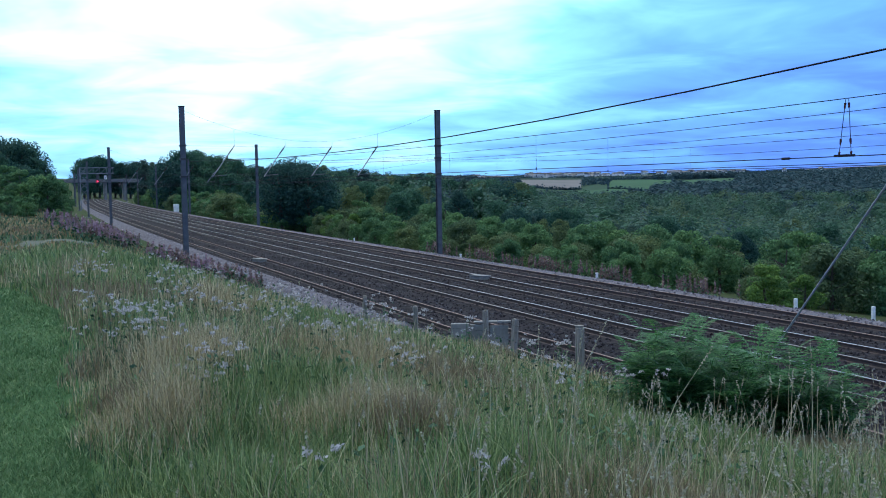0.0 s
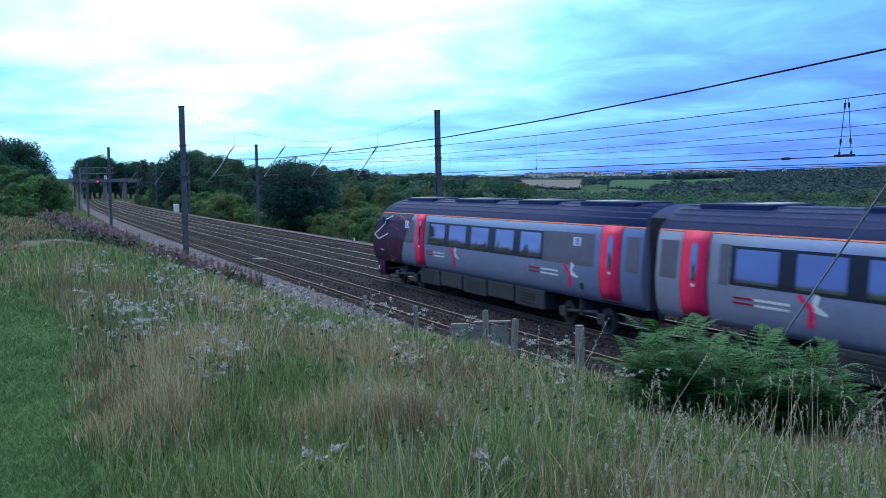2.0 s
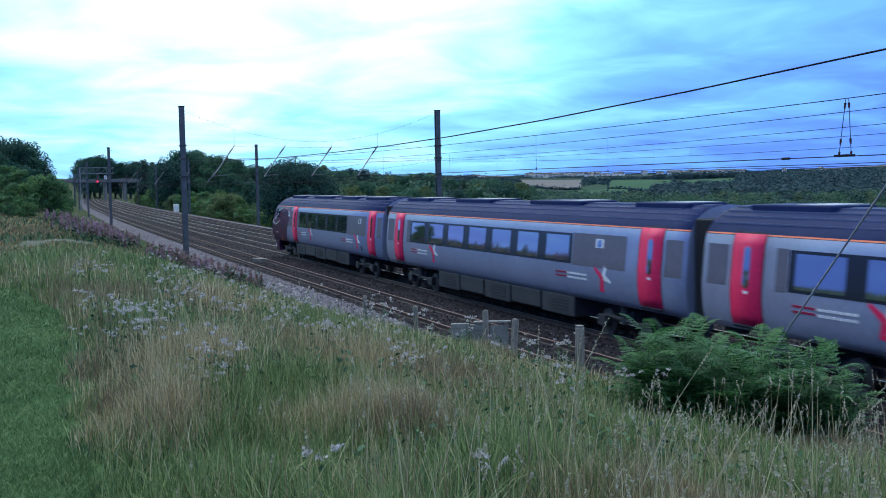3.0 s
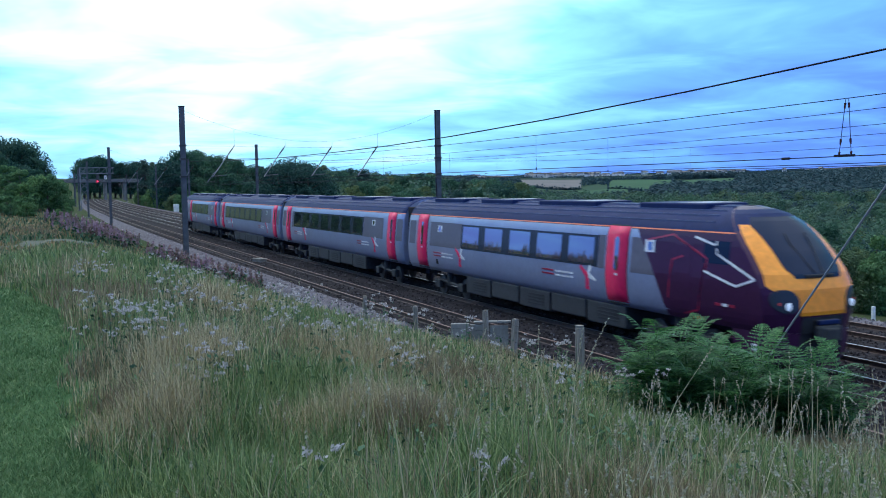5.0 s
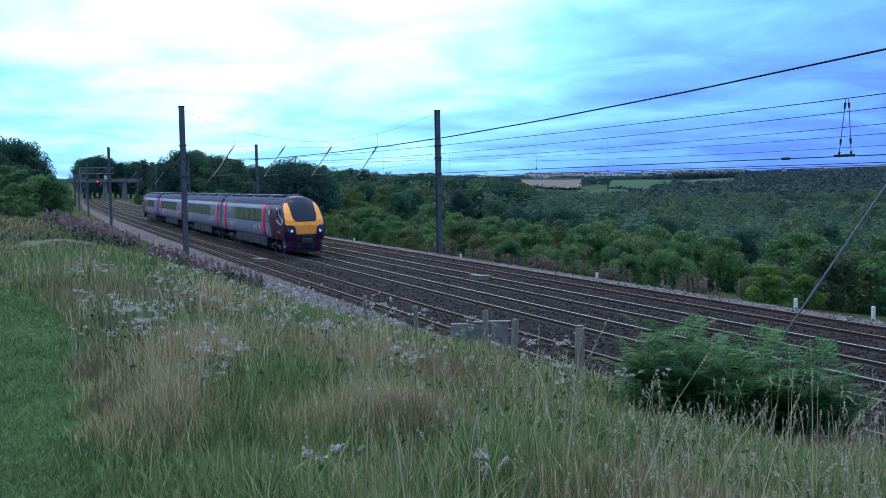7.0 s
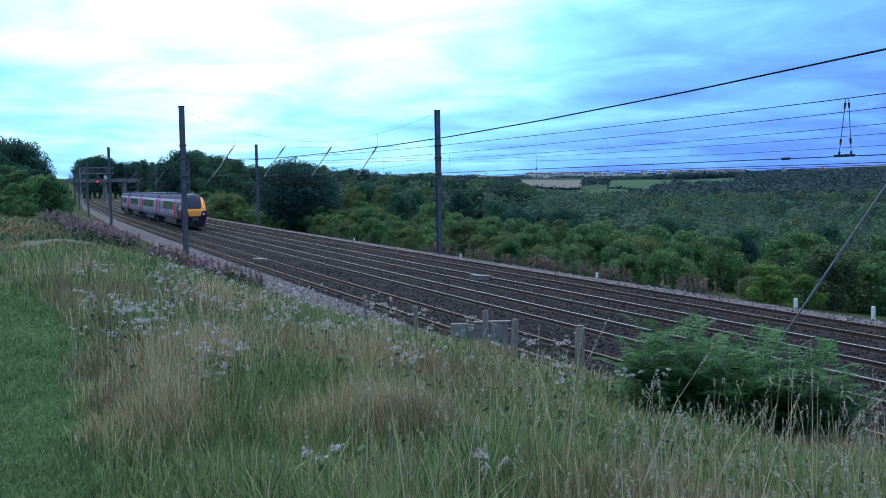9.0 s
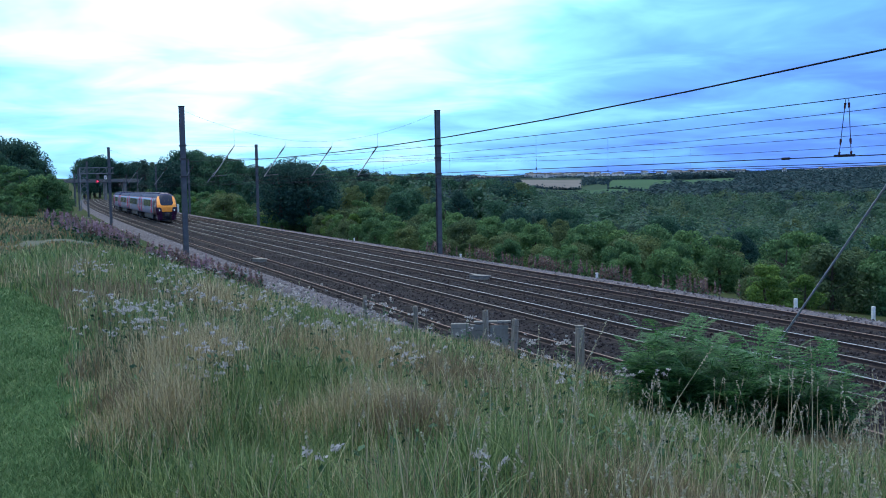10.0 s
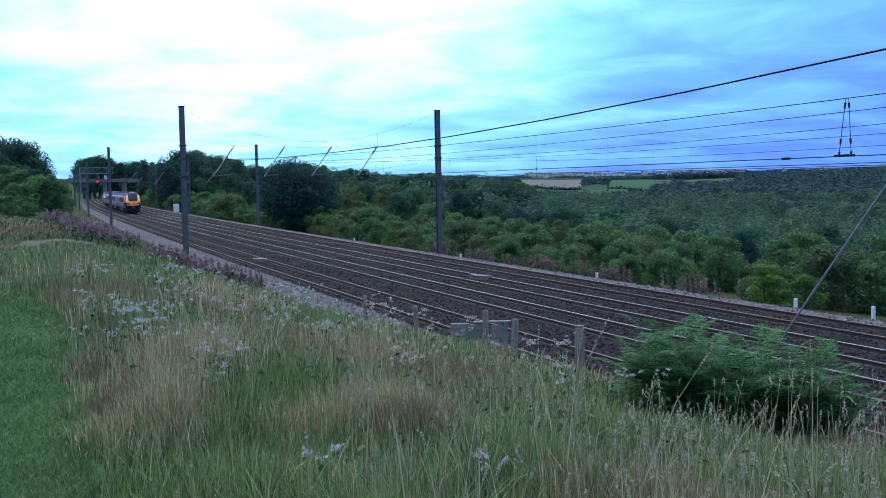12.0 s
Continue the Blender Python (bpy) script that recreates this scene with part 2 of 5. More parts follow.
def build_ground():
    us = grid_lines([(-900, -200, 14), (-200, -40, 16), (-40, -19, 12), (-19, -14.5, 40), (-14.5, 12, 62), (12, 80, 40), (80, 500, 42), (500, 2200, 56), (2200, 4600, 48)])
    vs = grid_lines([(-600, -60, 12), (-60, 0, 20), (0, 60, 110), (60, 200, 70), (200, 500, 40), (500, 2200, 56), (2200, 4600, 48)])
    verts = [(16.7 + u, v, ground_z(16.7 + u, v)) for v in vs for u in us]
    n = len(us)
    faces = [(j * n + i, j * n + i + 1, j * n + n + i + 1, j * n + n + i) for j in range(len(vs) - 1) for i in range(n - 1)]
    idx = []
    for j in range(len(vs) - 1):
        for i in range(n - 1):
            gx, gy = 16.7 + us[i], vs[j] + 0.2
            idx.append(1 if mown_at(gx - 0.3, gy) else 2 if worn_at(gx, gy) else 0)
    g = raw("ground", verts, faces, [M["ground"], M["mown"], M["worn_earth"]], smooth_faces=True, index=idx)
    tagged(g, "rough grassy embankment and mown path above a wide green valley", "ground", kind="structure")


def path_edge(y):
    return 0.42 + 0.22 * math.sin(y * 0.55) * 0.5 - 2.2 * smooth(13, 26, y) ** 2


def mown_at(x, y):
    return -9 < x < path_edge(y) + 0.1 * noise.noise(Vector((x, y * 1.7, 9))) and y < 30


def worn_at(x, y):
    """A pale trodden track crossing the top of the bank."""
    off = y - 36.0 - 1.9 * x - 1.2 * math.sin(x * 1.3)
    return -12 < x < 2.6 and abs(off) < 2.2 + 0.9 * noise.noise(Vector((x * 0.8, y * 0.5, 4)))


def along(y, lat, z):
    a = radians(heading(y))
    return Vector((xc(y) + lat * math.cos(a), y + lat * math.sin(a), zt(y) + z))


def ribbon(verts, faces, profile, ys, lat, caps=False):
    """Sweep a closed profile of (x, z) points along the line."""
    n0, m = len(verts), len(profile)
    for y in ys:
        for a, b in profile:
            verts.append(along(y, lat + a, b))
    for j in range(len(ys) - 1):
        for i in range(m):
            a, b = n0 + j * m + i, n0 + j * m + (i + 1) % m
            faces.append((a, b, b + m, a + m))


YS = [-60 + 3 * i for i in range(60)] + [120 + 8 * i for i in range(48)]
RAIL = [(-0.07, -0.155), (0.07, -0.155), (0.07, -0.14), (0.012, -0.12), (0.012, -0.045), (0.035, -0.03), (0.035, -0.006), (0.027, 0.0), (-0.027, 0.0), (-0.035, -0.006), (-0.035, -0.03), (-0.012, -0.045), (-0.012, -0.12), (-0.07, -0.14)]


def build_tracks():
    v, f = [], []
    prof = [(-6.6, -0.75), (-5.35, -0.2), (-4.9, -0.14), (-2.4, -0.14), (-1.8, -0.17), (-1.3, -0.14), (1.3, -0.14), (1.65, -0.17), (2.0, -0.14), (4.5, -0.14), (4.85, -0.17), (5.2, -0.14), (7.6, -0.14), (8.1, -0.08), (8.5, -0.1), (9.7, -0.75)]
    ribbon(v, f, prof, YS, 0)
    n = len(prof)
    idx = []
    for k in range(len(f)):
        idx.append(1 if k % n in (0, 1, 12, 13, 14) else 0)
    b = raw("ballast_bed", v, f, [M["ballast"], M["ballast_pale"]], index=idx)
    tagged(b, "bed of grey crushed stone ballast with paler shoulders", "ballast", kind="structure")
    # loose stones standing proud
    rng = np.random.default_rng(3)
    N = 26000
    r = np.exp(rng.uniform(math.log(14), math.log(110), N * 2))
    az = np.radians(rng.uniform(3, 49, N * 2))
    vs, fs, fi = [], [], []
    octa = np.array([(1, 0, 0), (0, 1, 0), (-1, 0, 0), (0, -1, 0), (0, 0, 1)], float)
    of = [(0, 1, 4), (1, 2, 4), (2, 3, 4), (3, 0, 4)]
    for ra, a in zip(r, az):
        x, y = ra * math.sin(a), ra * math.cos(a)
        lat = x - xc(y)
        if not (-6.4 < lat < 9.4):
            continue
        if min(abs(lat - t - s) for t in TRACKS for s in (-0.7525, 0.7525)) < 0.1:
            continue
        z = zt(y) + np.interp(lat, [p_[0] for p_ in prof], [p_[1] for p_ in prof])
        s = rng.uniform(0.02, 0.05) * (1 + ra / 250)
        q = Euler((rng.uniform(-.5, .5), rng.uniform(-.5, .5), rng.uniform(0, 6))).to_matrix()
        k = len(vs)
        sc = rng.uniform(.7, 1.4, 3) * s
        for o in octa:
            w = q @ Vector(o * sc)
            vs.append((x + w[0], y + w[1], z + w[2] + 0.2 * s))
        fs += [tuple(k + i for i in t) for t in of]
        fi += [1 if lat < -4.9 or lat > 7.8 else 0] * 4
    tagged(raw("ballast_stones", vs, fs, [M["stone_chip"], M["stone_pale"]], index=fi), "loose angular grey ballast stones between the rails", "stones", kind="stuff")
    # sleepers: one shared block
    bm = bmesh.new()
    box(bm, -1.3, 1.3, -0.13, 0.13, -0.2, 0.0)
    for v_ in bm.verts:
        if v_.co.z > -0.1 and abs(v_.co.x) < 2:
            v_.co.y *= 0.85
    slab = bpy.data.meshes.new("sleeper")
    bm.to_mesh(slab)
    bm.free()
    slab.materials.append(M["sleeper"])
    labels = ("disused looking railway track with rusty brown rails", "railway track with worn bright rails on concrete sleepers",
              "railway track with polished rails on concrete sleepers", "outer railway track with rusty sided rails")
    for k, t in enumerate(TRACKS):
        root = new("railway_track")
        tagged(root, labels[k], "track", "four parallel tracks")
        for s in (-0.7525, 0.7525):
            v, f = [], []
            ribbon(v, f, RAIL, YS, t + s)
            n = len(RAIL)
            top = (3 if s < 0 else 1) if k in (1, 2) else 2
            idx = [top if (i % n) in (6, 7, 8) else 0 for i in range(len(f))]
            raw("rail", v, f, [M["rail_worn"], M["rail_top"], M["rail_dull"], M["rail_mid"]], root, "rusty rail" if k in (0, 3) else "polished rail", index=idx)
        y = -2.0
        while y < 150:
            ob = new("sleeper", slab)
            ob.parent = root
            ob.matrix_basis = Matrix.Translation(along(y, t, -0.134)) @ pose(0, 0, 0, 0, 0, heading(y))
            y += 0.7
    return


# ------------------------------------------------ overhead line


def mast(y, lat, h, wide=0.30):
    root = new("catenary_mast")
    p = along(y, lat, 0)
    root.matrix_basis = Matrix.Translation((p.x, p.y, ground_z(p.x, p.y) - 0.1))
    tagged(root, "galvanised steel overhead line mast on a concrete foot", "mast", "overhead line masts")
    d = zt(y) - (ground_z(p.x, p.y) - 0.1)
    bm = bmesh.new()
    w = wide / 2
    # rolled steel section: two flanges and a web
    box(bm, -w, w, -w, -w + 0.03, 0, h + d)
    box(bm, -w, w, w - 0.03, w, 0, h + d)
    box(bm, -0.02, 0.02, -w + 0.03, w - 0.03, 0, h + d)
    part("column", bm, M["galvanised"], root)
    bm = bmesh.new()
    box(bm, -w - 0.03, w + 0.03, -w - 0.03, w + 0.03, h + d, h + d + 0.05, 0.01)
    part("cap", bm, M["steel_dark"], root)
    bm = bmesh.new()
    box(bm, -0.4, 0.4, -0.4, 0.4, -0.2, 0.35, 0.04)
    part("footing", bm, M["concrete"], root)
    for z in (7.05, 6.25, 5.2):
        bm = bmesh.new()
        box(bm, -w - 0.05, w + 0.05, -w - 0.05, w + 0.05, z + d - 0.05, z + d + 0.05)
        part("clamp", bm, M["steel_dark"], root)
    return root


def cable(name, pts, r, label, root=None, mat="wire", seg=5):
    """A wire through points."""
    v, f = [], []
    for i, p in enumerate(pts):
        a = Vector(pts[max(0, i - 1)])
        b = Vector(pts[min(len(pts) - 1, i + 1)])
        d = (b - a).normalized()
        s = d.cross(Vector((0, 0, 1)))
        s = s.normalized() if s.length > 1e-4 else Vector((1, 0, 0))
        u = s.cross(d)
        for k in range(seg):
            t = 2 * math.pi * k / seg
            v.append(Vector(p) + r * (math.cos(t) * s + math.sin(t) * u))
    for i in range(len(pts) - 1):
        for k in range(seg):
            a, b = i * seg + k, i * seg + (k + 1) % seg
            f.append((a, b, b + seg, a + seg))
    return raw(name, v, f, M[mat], root, label, smooth_faces=True)


STATIONS = (-1, 60, 121, 182, 242, 303, 364)


# lowest point of each messenger wire in the first span: along the line, height
DIP = ((24.0, 5.72), (33.0, 5.75), (33.0, 5.69), (31.0, 5.69))


def messenger_z(y, k):
    if y <= 60:
        return DIP[k][1] + 0.00042 * (y - DIP[k][0]) ** 2
    for a, b in zip(STATIONS, STATIONS[1:]):
        if a <= y <= b:
            t = (y - a) / (b - a)
            return 6.25 - 0.55 * 4 * t * (1 - t)
    return 6.25


def contact_z(k):
    return 4.87 if k == 0 else 4.82


def wire_lat(y, t):
    return t - 1.0


def build_overhead():
    for y in STATIONS[1:]:
        mast(y, -7.85, 9.35)
        mast(y, 8.65 if y < 100 else 9.5, 9.35 if y < 100 else 9.7)
    mast(4.0, -7.7, 9.4)
    ys = [-1 + 61 / 14 * i for i in range(84)]
    ys = [y for y in ys if y < 364]
    for k, t in enumerate(TRACKS):
        root = new("overhead_line")
        tagged(root, "dark messenger wire and contact wire joined by droppers", "overhead wire", "overhead lines")
        cable("messenger_wire", [along(y, wire_lat(y, t), messenger_z(y, k)) for y in ys], 0.0075, "", root)
        cable("contact_wire", [along(y, wire_lat(y, t), contact_z(k)) for y in ys], 0.0085, "", root)
        y = 22.0 + 2.3 * k
        while y < 200:
            bm = bmesh.new()
            p, q = along(y, wire_lat(y, t), messenger_z(y, k)), along(y, wire_lat(y, t), contact_z(k))
            rod(bm, p, q, 0.0028, seg=4)
            rod(bm, q + Vector((0, 0, -0.02)), q + Vector((0, 0, 0.04)), 0.014, seg=6)
            part("dropper", bm, M["wire"], root)
            y += 11.5
    # dark lump on the first contact wire
    bm = bmesh.new()
    c = along(13.05, wire_lat(13.05, TRACKS[0]), contact_z(0))
    rod(bm, c, along(13.22, wire_lat(13.22, TRACKS[0]), contact_z(0)), 0.022, seg=8)
    tagged(link_mesh("wire_splice", bm, M["wire"]), "dark splice clamped on the contact wire", "clamp")
    # feeder on the near masts, return wire on the far ones
    for lat, low, mid, bend, rad, words in ((-7.5, 5.58, 27.0, 0.0012, 0.013, "thick dark feeder wire slung between near masts"), (8.3, 5.5, 29.0, 0.0006, 0.008, "dark return conductor strung between masts")):
        pts = []
        for y in ys:
            q = (y + 3) % 61 - 3 if y < 58 else (y - 60) % 61 - 30.5 + mid
            pts.append(along(y, lat, low + bend * (q - mid) ** 2 * (0.45 if lat < 0 and q > mid else 1.0)))
        ob = cable("feeder_wire" if lat < 0 else "return_wire", pts, rad, words)
        tagged(ob, "", "wire")
    # section insulator hung in the first line
    root = tagged(new("section_insulator"), "dark insulator frame hanging from the messenger wire", "insulator")
    yy = 11.75
    top = [along(yy + d, wire_lat(yy, TRACKS[0]), messenger_z(yy, 0)) for d in (0.0, 0.06)]
    bot = [along(yy + d, wire_lat(yy, TRACKS[0]), contact_z(0) + 0.03) for d in (-0.06, 0.19)]
    for a, b in zip(top, bot):
        bm = bmesh.new()
        rod(bm, a, b, 0.006, seg=5)
        part("hanger", bm, M["wire"], root)
        for fr in (0.08, 0.72, 0.95):
            c = a.lerp(b, fr)
            bm = bmesh.new()
            rod(bm, c, a.lerp(b, min(1, fr + 0.1)), 0.02, 0.014, seg=8)
            part("insulator_rod", bm, M["insulator"], root)
    bm = bmesh.new()
    bar(bm, bot[0] + Vector((0, -.04, -.02)), bot[1] + Vector((0, .06, -.02)), 0.09, 0.04)
    part("skid", bm, M["wire"], root)
    # headspans
    for y in STATIONS[1:4]:
        root = tagged(new("headspan"), "sagging cross wires with four slanting registration arms", "headspan", "headspans")
        w = 8.3 if y < 100 else 9.2
        for za, zb, zm in ((9.1, 9.1, 7.3),):
            pts = []
            for i in range(25):
                t = i / 24
                lat = -7.7 + (w + 7.7) * t
                pts.append(along(y, lat, za - (za - zm) * (1 - abs(2 * t - 1) ** 1.9)))
            cable("head_wire", pts, 0.006, "", root)
        for z in (7.05, 6.25, 5.2):
            cable("cross_wire", [along(y, -7.7, z), along(y, 0.3, z - 0.12), along(y, w, z)], 0.006, "", root)
        for i, t in enumerate(TRACKS):
            top_lat = (-4.77, -1.62, 1.4, 4.45)[i] + (0.0 if y < 100 else 0.35)
            tt = (top_lat + 7.7) / (w + 7.7)
            zh = 9.1 - 1.8 * (1 - abs(2 * tt - 1) ** 1.9)
            bm = bmesh.new()
            rod(bm, along(y, top_lat, zh), along(y, top_lat, 7.0), 0.007, seg=4)
            part("dropper", bm, M["wire"], root)
            a, b = along(y, top_lat, 7.05), along(y, top_lat - 1.38, 5.15)
            bm = bmesh.new()
            rod(bm, a.lerp(b, 0.30), b, 0.03, seg=7)
            part("registration_arm", bm, M["steel_pale"], root)
            bm = bmesh.new()
            rod(bm, a, a.lerp(b, 0.32), 0.022, seg=7)
            for q in range(6):
                c = a.lerp(b, 0.08 + 0.035 * q)
                rod(bm, c, a.lerp(b, 0.095 + 0.035 * q), 0.07, 0.05, seg=9)
            part("insulator", bm, M["insulator"], root)
            bm = bmesh.new()
            c = along(y, top_lat - 1.38, 5.2)
            rod(bm, c, c + Vector((0.9, 0, 0.08)), 0.02, seg=6)
            part("steady_arm", bm, M["galvanised"], root)
    # stay of the mast beside the viewpoint
    bm = bmesh.new()
    rod(bm, (9.0, 11.75, 0.2), (9.0, 4.15, 9.3), 0.013, seg=8)
    tagged(link_mesh("guy_wire", bm, M["steel_pale"]), "taut grey steel stay running up from the bank", "stay")


def build_gantry():
    y = 250
    root = tagged(new("signal_gantry"), "grey lattice signal gantry spanning two tracks", "gantry")
    root.matrix_basis = Matrix.Translation(along(y, 0, -0.5))
    for lat in (-7.3, -5.6):
        for dy in (-0.5, 0.5):
            bm = bmesh.new()
            bar(bm, (lat, dy, 0), (lat, dy, 10.2), 0.16, 0.16)
            part("leg", bm, M["steel_pale"], root)
    for k in range(6):
        bm = bmesh.new()
        z = 0.3 + 1.6 * k
        bar(bm, (-7.3, -0.5, z), (-5.6, -0.5, z + 1.6), 0.09, 0.09)
        bar(bm, (-5.6, -0.5, z), (-7.3, -0.5, z + 1.6), 0.09, 0.09)
        part("brace", bm, M["steel_pale"], root)
    for z in (8.8, 10.2):
        bm = bmesh.new()
        bar(bm, (-7.3, 0, z), (0.4, 0, z), 0.5, 0.16)
        part("beam", bm, M["steel_pale"], root)
    for k in range(5):
        bm = bmesh.new()
        x = -7.2 + 1.5 * k
        bar(bm, (x, -0.3, 8.8), (x + 1.4, -0.3, 10.2), 0.09, 0.09)
        bar(bm, (x + 1.4, -0.3, 8.8), (x + 1.4, -0.3, 10.2), 0.09, 0.09)
        part("brace", bm, M["steel_pale"], root)
    for x, red in ((-3.4, True), (-0.6, False)):
        sig = bmesh.new()
        box(sig, x - 0.35, x + 0.35, -0.6, -0.35, 6.4, 8.6, 0.04)
        head = part("signal_head", sig, M["steel_dark"], root, "black signal head")
        bm = bmesh.new()
        bmesh.ops.create_uvsphere(bm, u_segments=12, v_segments=8, radius=0.2, matrix=Matrix.Translation((x, -0.62, 6.9)) @ Matrix.Diagonal((1, 0.4, 1, 1)))
        part("lamp_lens", bm, M["red_lamp"] if red else M["white_paint"], head, "glowing red lens" if red else "")
    bm = bmesh.new()
    box(bm, -1.9, -1.2, -0.6, -0.5, 7.4, 8.3, 0.02)
    part("sign_plate", bm, M["white_paint"], root, "small white plate")
    # road bridge closing the view up the line
    root = tagged(new("road_bridge"), "distant flat road bridge with brick piers", "bridge")
    root.matrix_basis = pose(27, 455, 0)
    bm = bmesh.new()
    box(bm, -26, 22, -4, 4, 8.9, 9.7, 0.1)
    part("deck", bm, M["concrete"], root)
    bm = bmesh.new()
    box(bm, -26, 22, -4.2, -3.8, 9.7, 10.3, 0.05)
    part("parapet", bm, M["concrete"], root)
    for x in (-17, -9, 8, 16):
        bm = bmesh.new()
        box(bm, x - 0.6, x + 0.6, -3, 3, 0, 8.9, 0.05)
        part("pier", bm, M["concrete"], root)


def red_lamp():
    m = bpy.data.materials.new("red_lamp")
    m.use_nodes = True
    b = m.node_tree.nodes["Principled BSDF"]
    b.inputs["Base Color"].default_value = (0.6, 0.01, 0.03, 1)
    b.inputs["Emission Color"].default_value = (1.0, 0.03, 0.08, 1)
    b.inputs["Emission Strength"].default_value = 3.0
    return m


M["red_lamp"] = red_lamp()


def build_lineside():
    # concrete marker posts beyond the far track
    for y, lat, h in ((33.0, 14.2, 0.62), (30.6, 16.2, 0.5)):
        root_h = ground_z(xc(y) + lat, y)
        bm = bmesh.new()
        box(bm, -0.065, 0.065, -0.065, 0.065, -0.3, h + 0.3, 0.015)
        o = link_mesh("concrete_post", bm, M["white_paint"])
        o.location = (xc(y) + lat, y, root_h)
        tagged(o, "short pale concrete fence post in grass", "post", "concrete posts")
    for y, lat in ((78.2, 8.5), (55.8, 8.33), (40.3, 8.6)):
        bm = bmesh.new()
        box(bm, -0.06, 0.06, -0.04, 0.04, 0, 0.24, 0.015)
        box(bm, -0.075, 0.075, -0.05, 0.05, 0.22, 0.26, 0.012)
        o = link_mesh("marker_post", bm, M["white_paint"])
        o.location = along(y, lat, -0.12)
        tagged(o, "small white marker post on the ballast shoulder", "marker", "white markers")
    # equipment cabinet
    root = tagged(new("equipment_cabinet"), "pale grey lineside equipment cabinet on a concrete base", "cabinet")
    root.matrix_basis = Matrix.Translation(along(206, 9.9, -0.5))
    bm = bmesh.new()
    box(bm, -0.5, 0.5, -0.4, 0.4, 0.15, 1.75, 0.05)
    part("body", bm, M["white_paint"], root)
    bm = bmesh.new()
    box(bm, -0.45, 0.45, -0.43, -0.4, 0.25, 1.65, 0.01)
    part("door", bm, M["white_paint"], root)
    bm = bmesh.new()
    box(bm, -0.6, 0.6, -0.5, 0.5, -0.4, 0.15, 0.03)
    part("plinth", bm, M["concrete"], root)
    # pale trackside boxes between rails
    for y, t, dx in ((60.5, TRACKS[0], 0.3), (43.0, TRACKS[2], 0.4)):
        root = tagged(new("track_box"), "pale plastic cable box lying between the rails", "box", "track boxes")
        root.matrix_basis = Matrix.Translation(along(y, t + dx, -0.17)) @ pose(0, 0, 0, 0, 0, 20)
        bm = bmesh.new()
        box(bm, -0.22, 0.22, -0.5, 0.5, 0, 0.2, 0.04)
        part("body", bm, M["concrete"], root)
        bm = bmesh.new()
        box(bm, -0.25, 0.25, -0.53, 0.53, 0.2, 0.24, 0.015)
        part("lid", bm, M["concrete"], root)
    # old fence along the foot of the bank
    posts = [(7.25, 11.95, 2.52), (8.26, 15.95, 2.07), (8.66, 17.91, 1.99), (8.07, 20.34, 1.86), (8.5, 25.2, 1.6)]
    for i, (x, y, top) in enumerate(posts):
        g = ground_z(x, y)
        root = tagged(new("fence_post"), "weathered grey timber fence post standing in tall grass", "post", "fence posts")
        root.matrix_basis = Matrix.Translation((x, y, g)) @ pose(0, 0, 0, 2 * math.sin(i * 2.1), 3 * math.sin(i * 1.3), 20 * i)
        w = 0.05
        bm = bmesh.new()
        box(bm, -w, w, -w, w, -0.4, top - g - 0.02, 0.012)
        for v_ in bm.verts:
            v_.co.x += 0.006 * math.sin(v_.co.z * 9 + i)
        part("shaft", bm, M["timber"], root)
        bm = bmesh.new()
        box(bm, -w * 0.9, w * 0.9, -w * 0.9, w * 0.9, top - g - 0.02, top - g + 0.01, 0.008)
        part("weathered_top", bm, M["timber"], root)
    for dz in (0.12, 0.42):
        ob = cable("fence_wire", [(x, y, t - dz) for x, y, t in posts], 0.003, "thin rusty wire strung along the old fence", mat="wire")
        tagged(ob, "", "wire")
    # low concrete trough wall
    root = tagged(new("concrete_slab"), "low weathered concrete panel at the foot of the bank", "slab")
    root.matrix_basis = pose(9.0, 19.0, 0.38, 0, 0, -22)
    for k in range(3):
        bm = bmesh.new()
        box(bm, -0.6 + 0.42 * k, -0.2 + 0.42 * k, -0.06, 0.06, -0.3, 1.2 - 0.03 * k, 0.015)
        part("panel", bm, M["concrete"], root)
    bm = bmesh.new()
    box(bm, -0.1, 0.7, -0.08, 0.08, 1.2, 1.24, 0.01)
    part("coping", bm, M["concrete"], root)
# ------------------------------------------------ the train


def paint(name, c, rough=0.35, metal=0.0, dirt=0.75):
    return material(name, two_scale(c, tuple(min(1, v * 1.12) for v in c), 0.9, (dirt, dirt, dirt), (1, 1, 1), 7, fac=0.8), rough, metal, 0.03, 12)


M["silver"] = paint("silver", (0.28, 0.305, 0.43), 0.36, 0.4, 0.85)
M["grey_panel"] = paint("grey_panel", (0.115, 0.105, 0.125), 0.35)
M["navy"] = paint("navy", (0.016, 0.026, 0.085), 0.5)
M["navy"].node_tree.nodes["Principled BSDF"].inputs["Specular IOR Level"].default_value = 0.06
M["roof_rib"] = paint("roof_rib", (0.075, 0.095, 0.19), 0.5)
M["purple"] = paint("purple", (0.046, 0.012, 0.044), 0.28)
M["purple"].node_tree.nodes["Principled BSDF"].inputs["Specular IOR Level"].default_value = 0.25
M["purple_line"] = paint("purple_line", (0.30, 0.012, 0.05), 0.3)
M["door_red"] = paint("door_red", (0.66, 0.009, 0.085), 0.5)
M["yellow"] = paint("yellow", (0.90, 0.31, 0.012), 0.38)
M["orange"] = paint("orange", (0.70, 0.16, 0.05), 0.5)
M["white_mark"] = paint("white_mark", (0.72, 0.72, 0.72), 0.4)
M["black_band"] = paint("black_band", (0.012, 0.013, 0.015), 0.25)
M["underframe"] = paint("underframe", (0.04, 0.04, 0.04), 0.8, dirt=0.5)
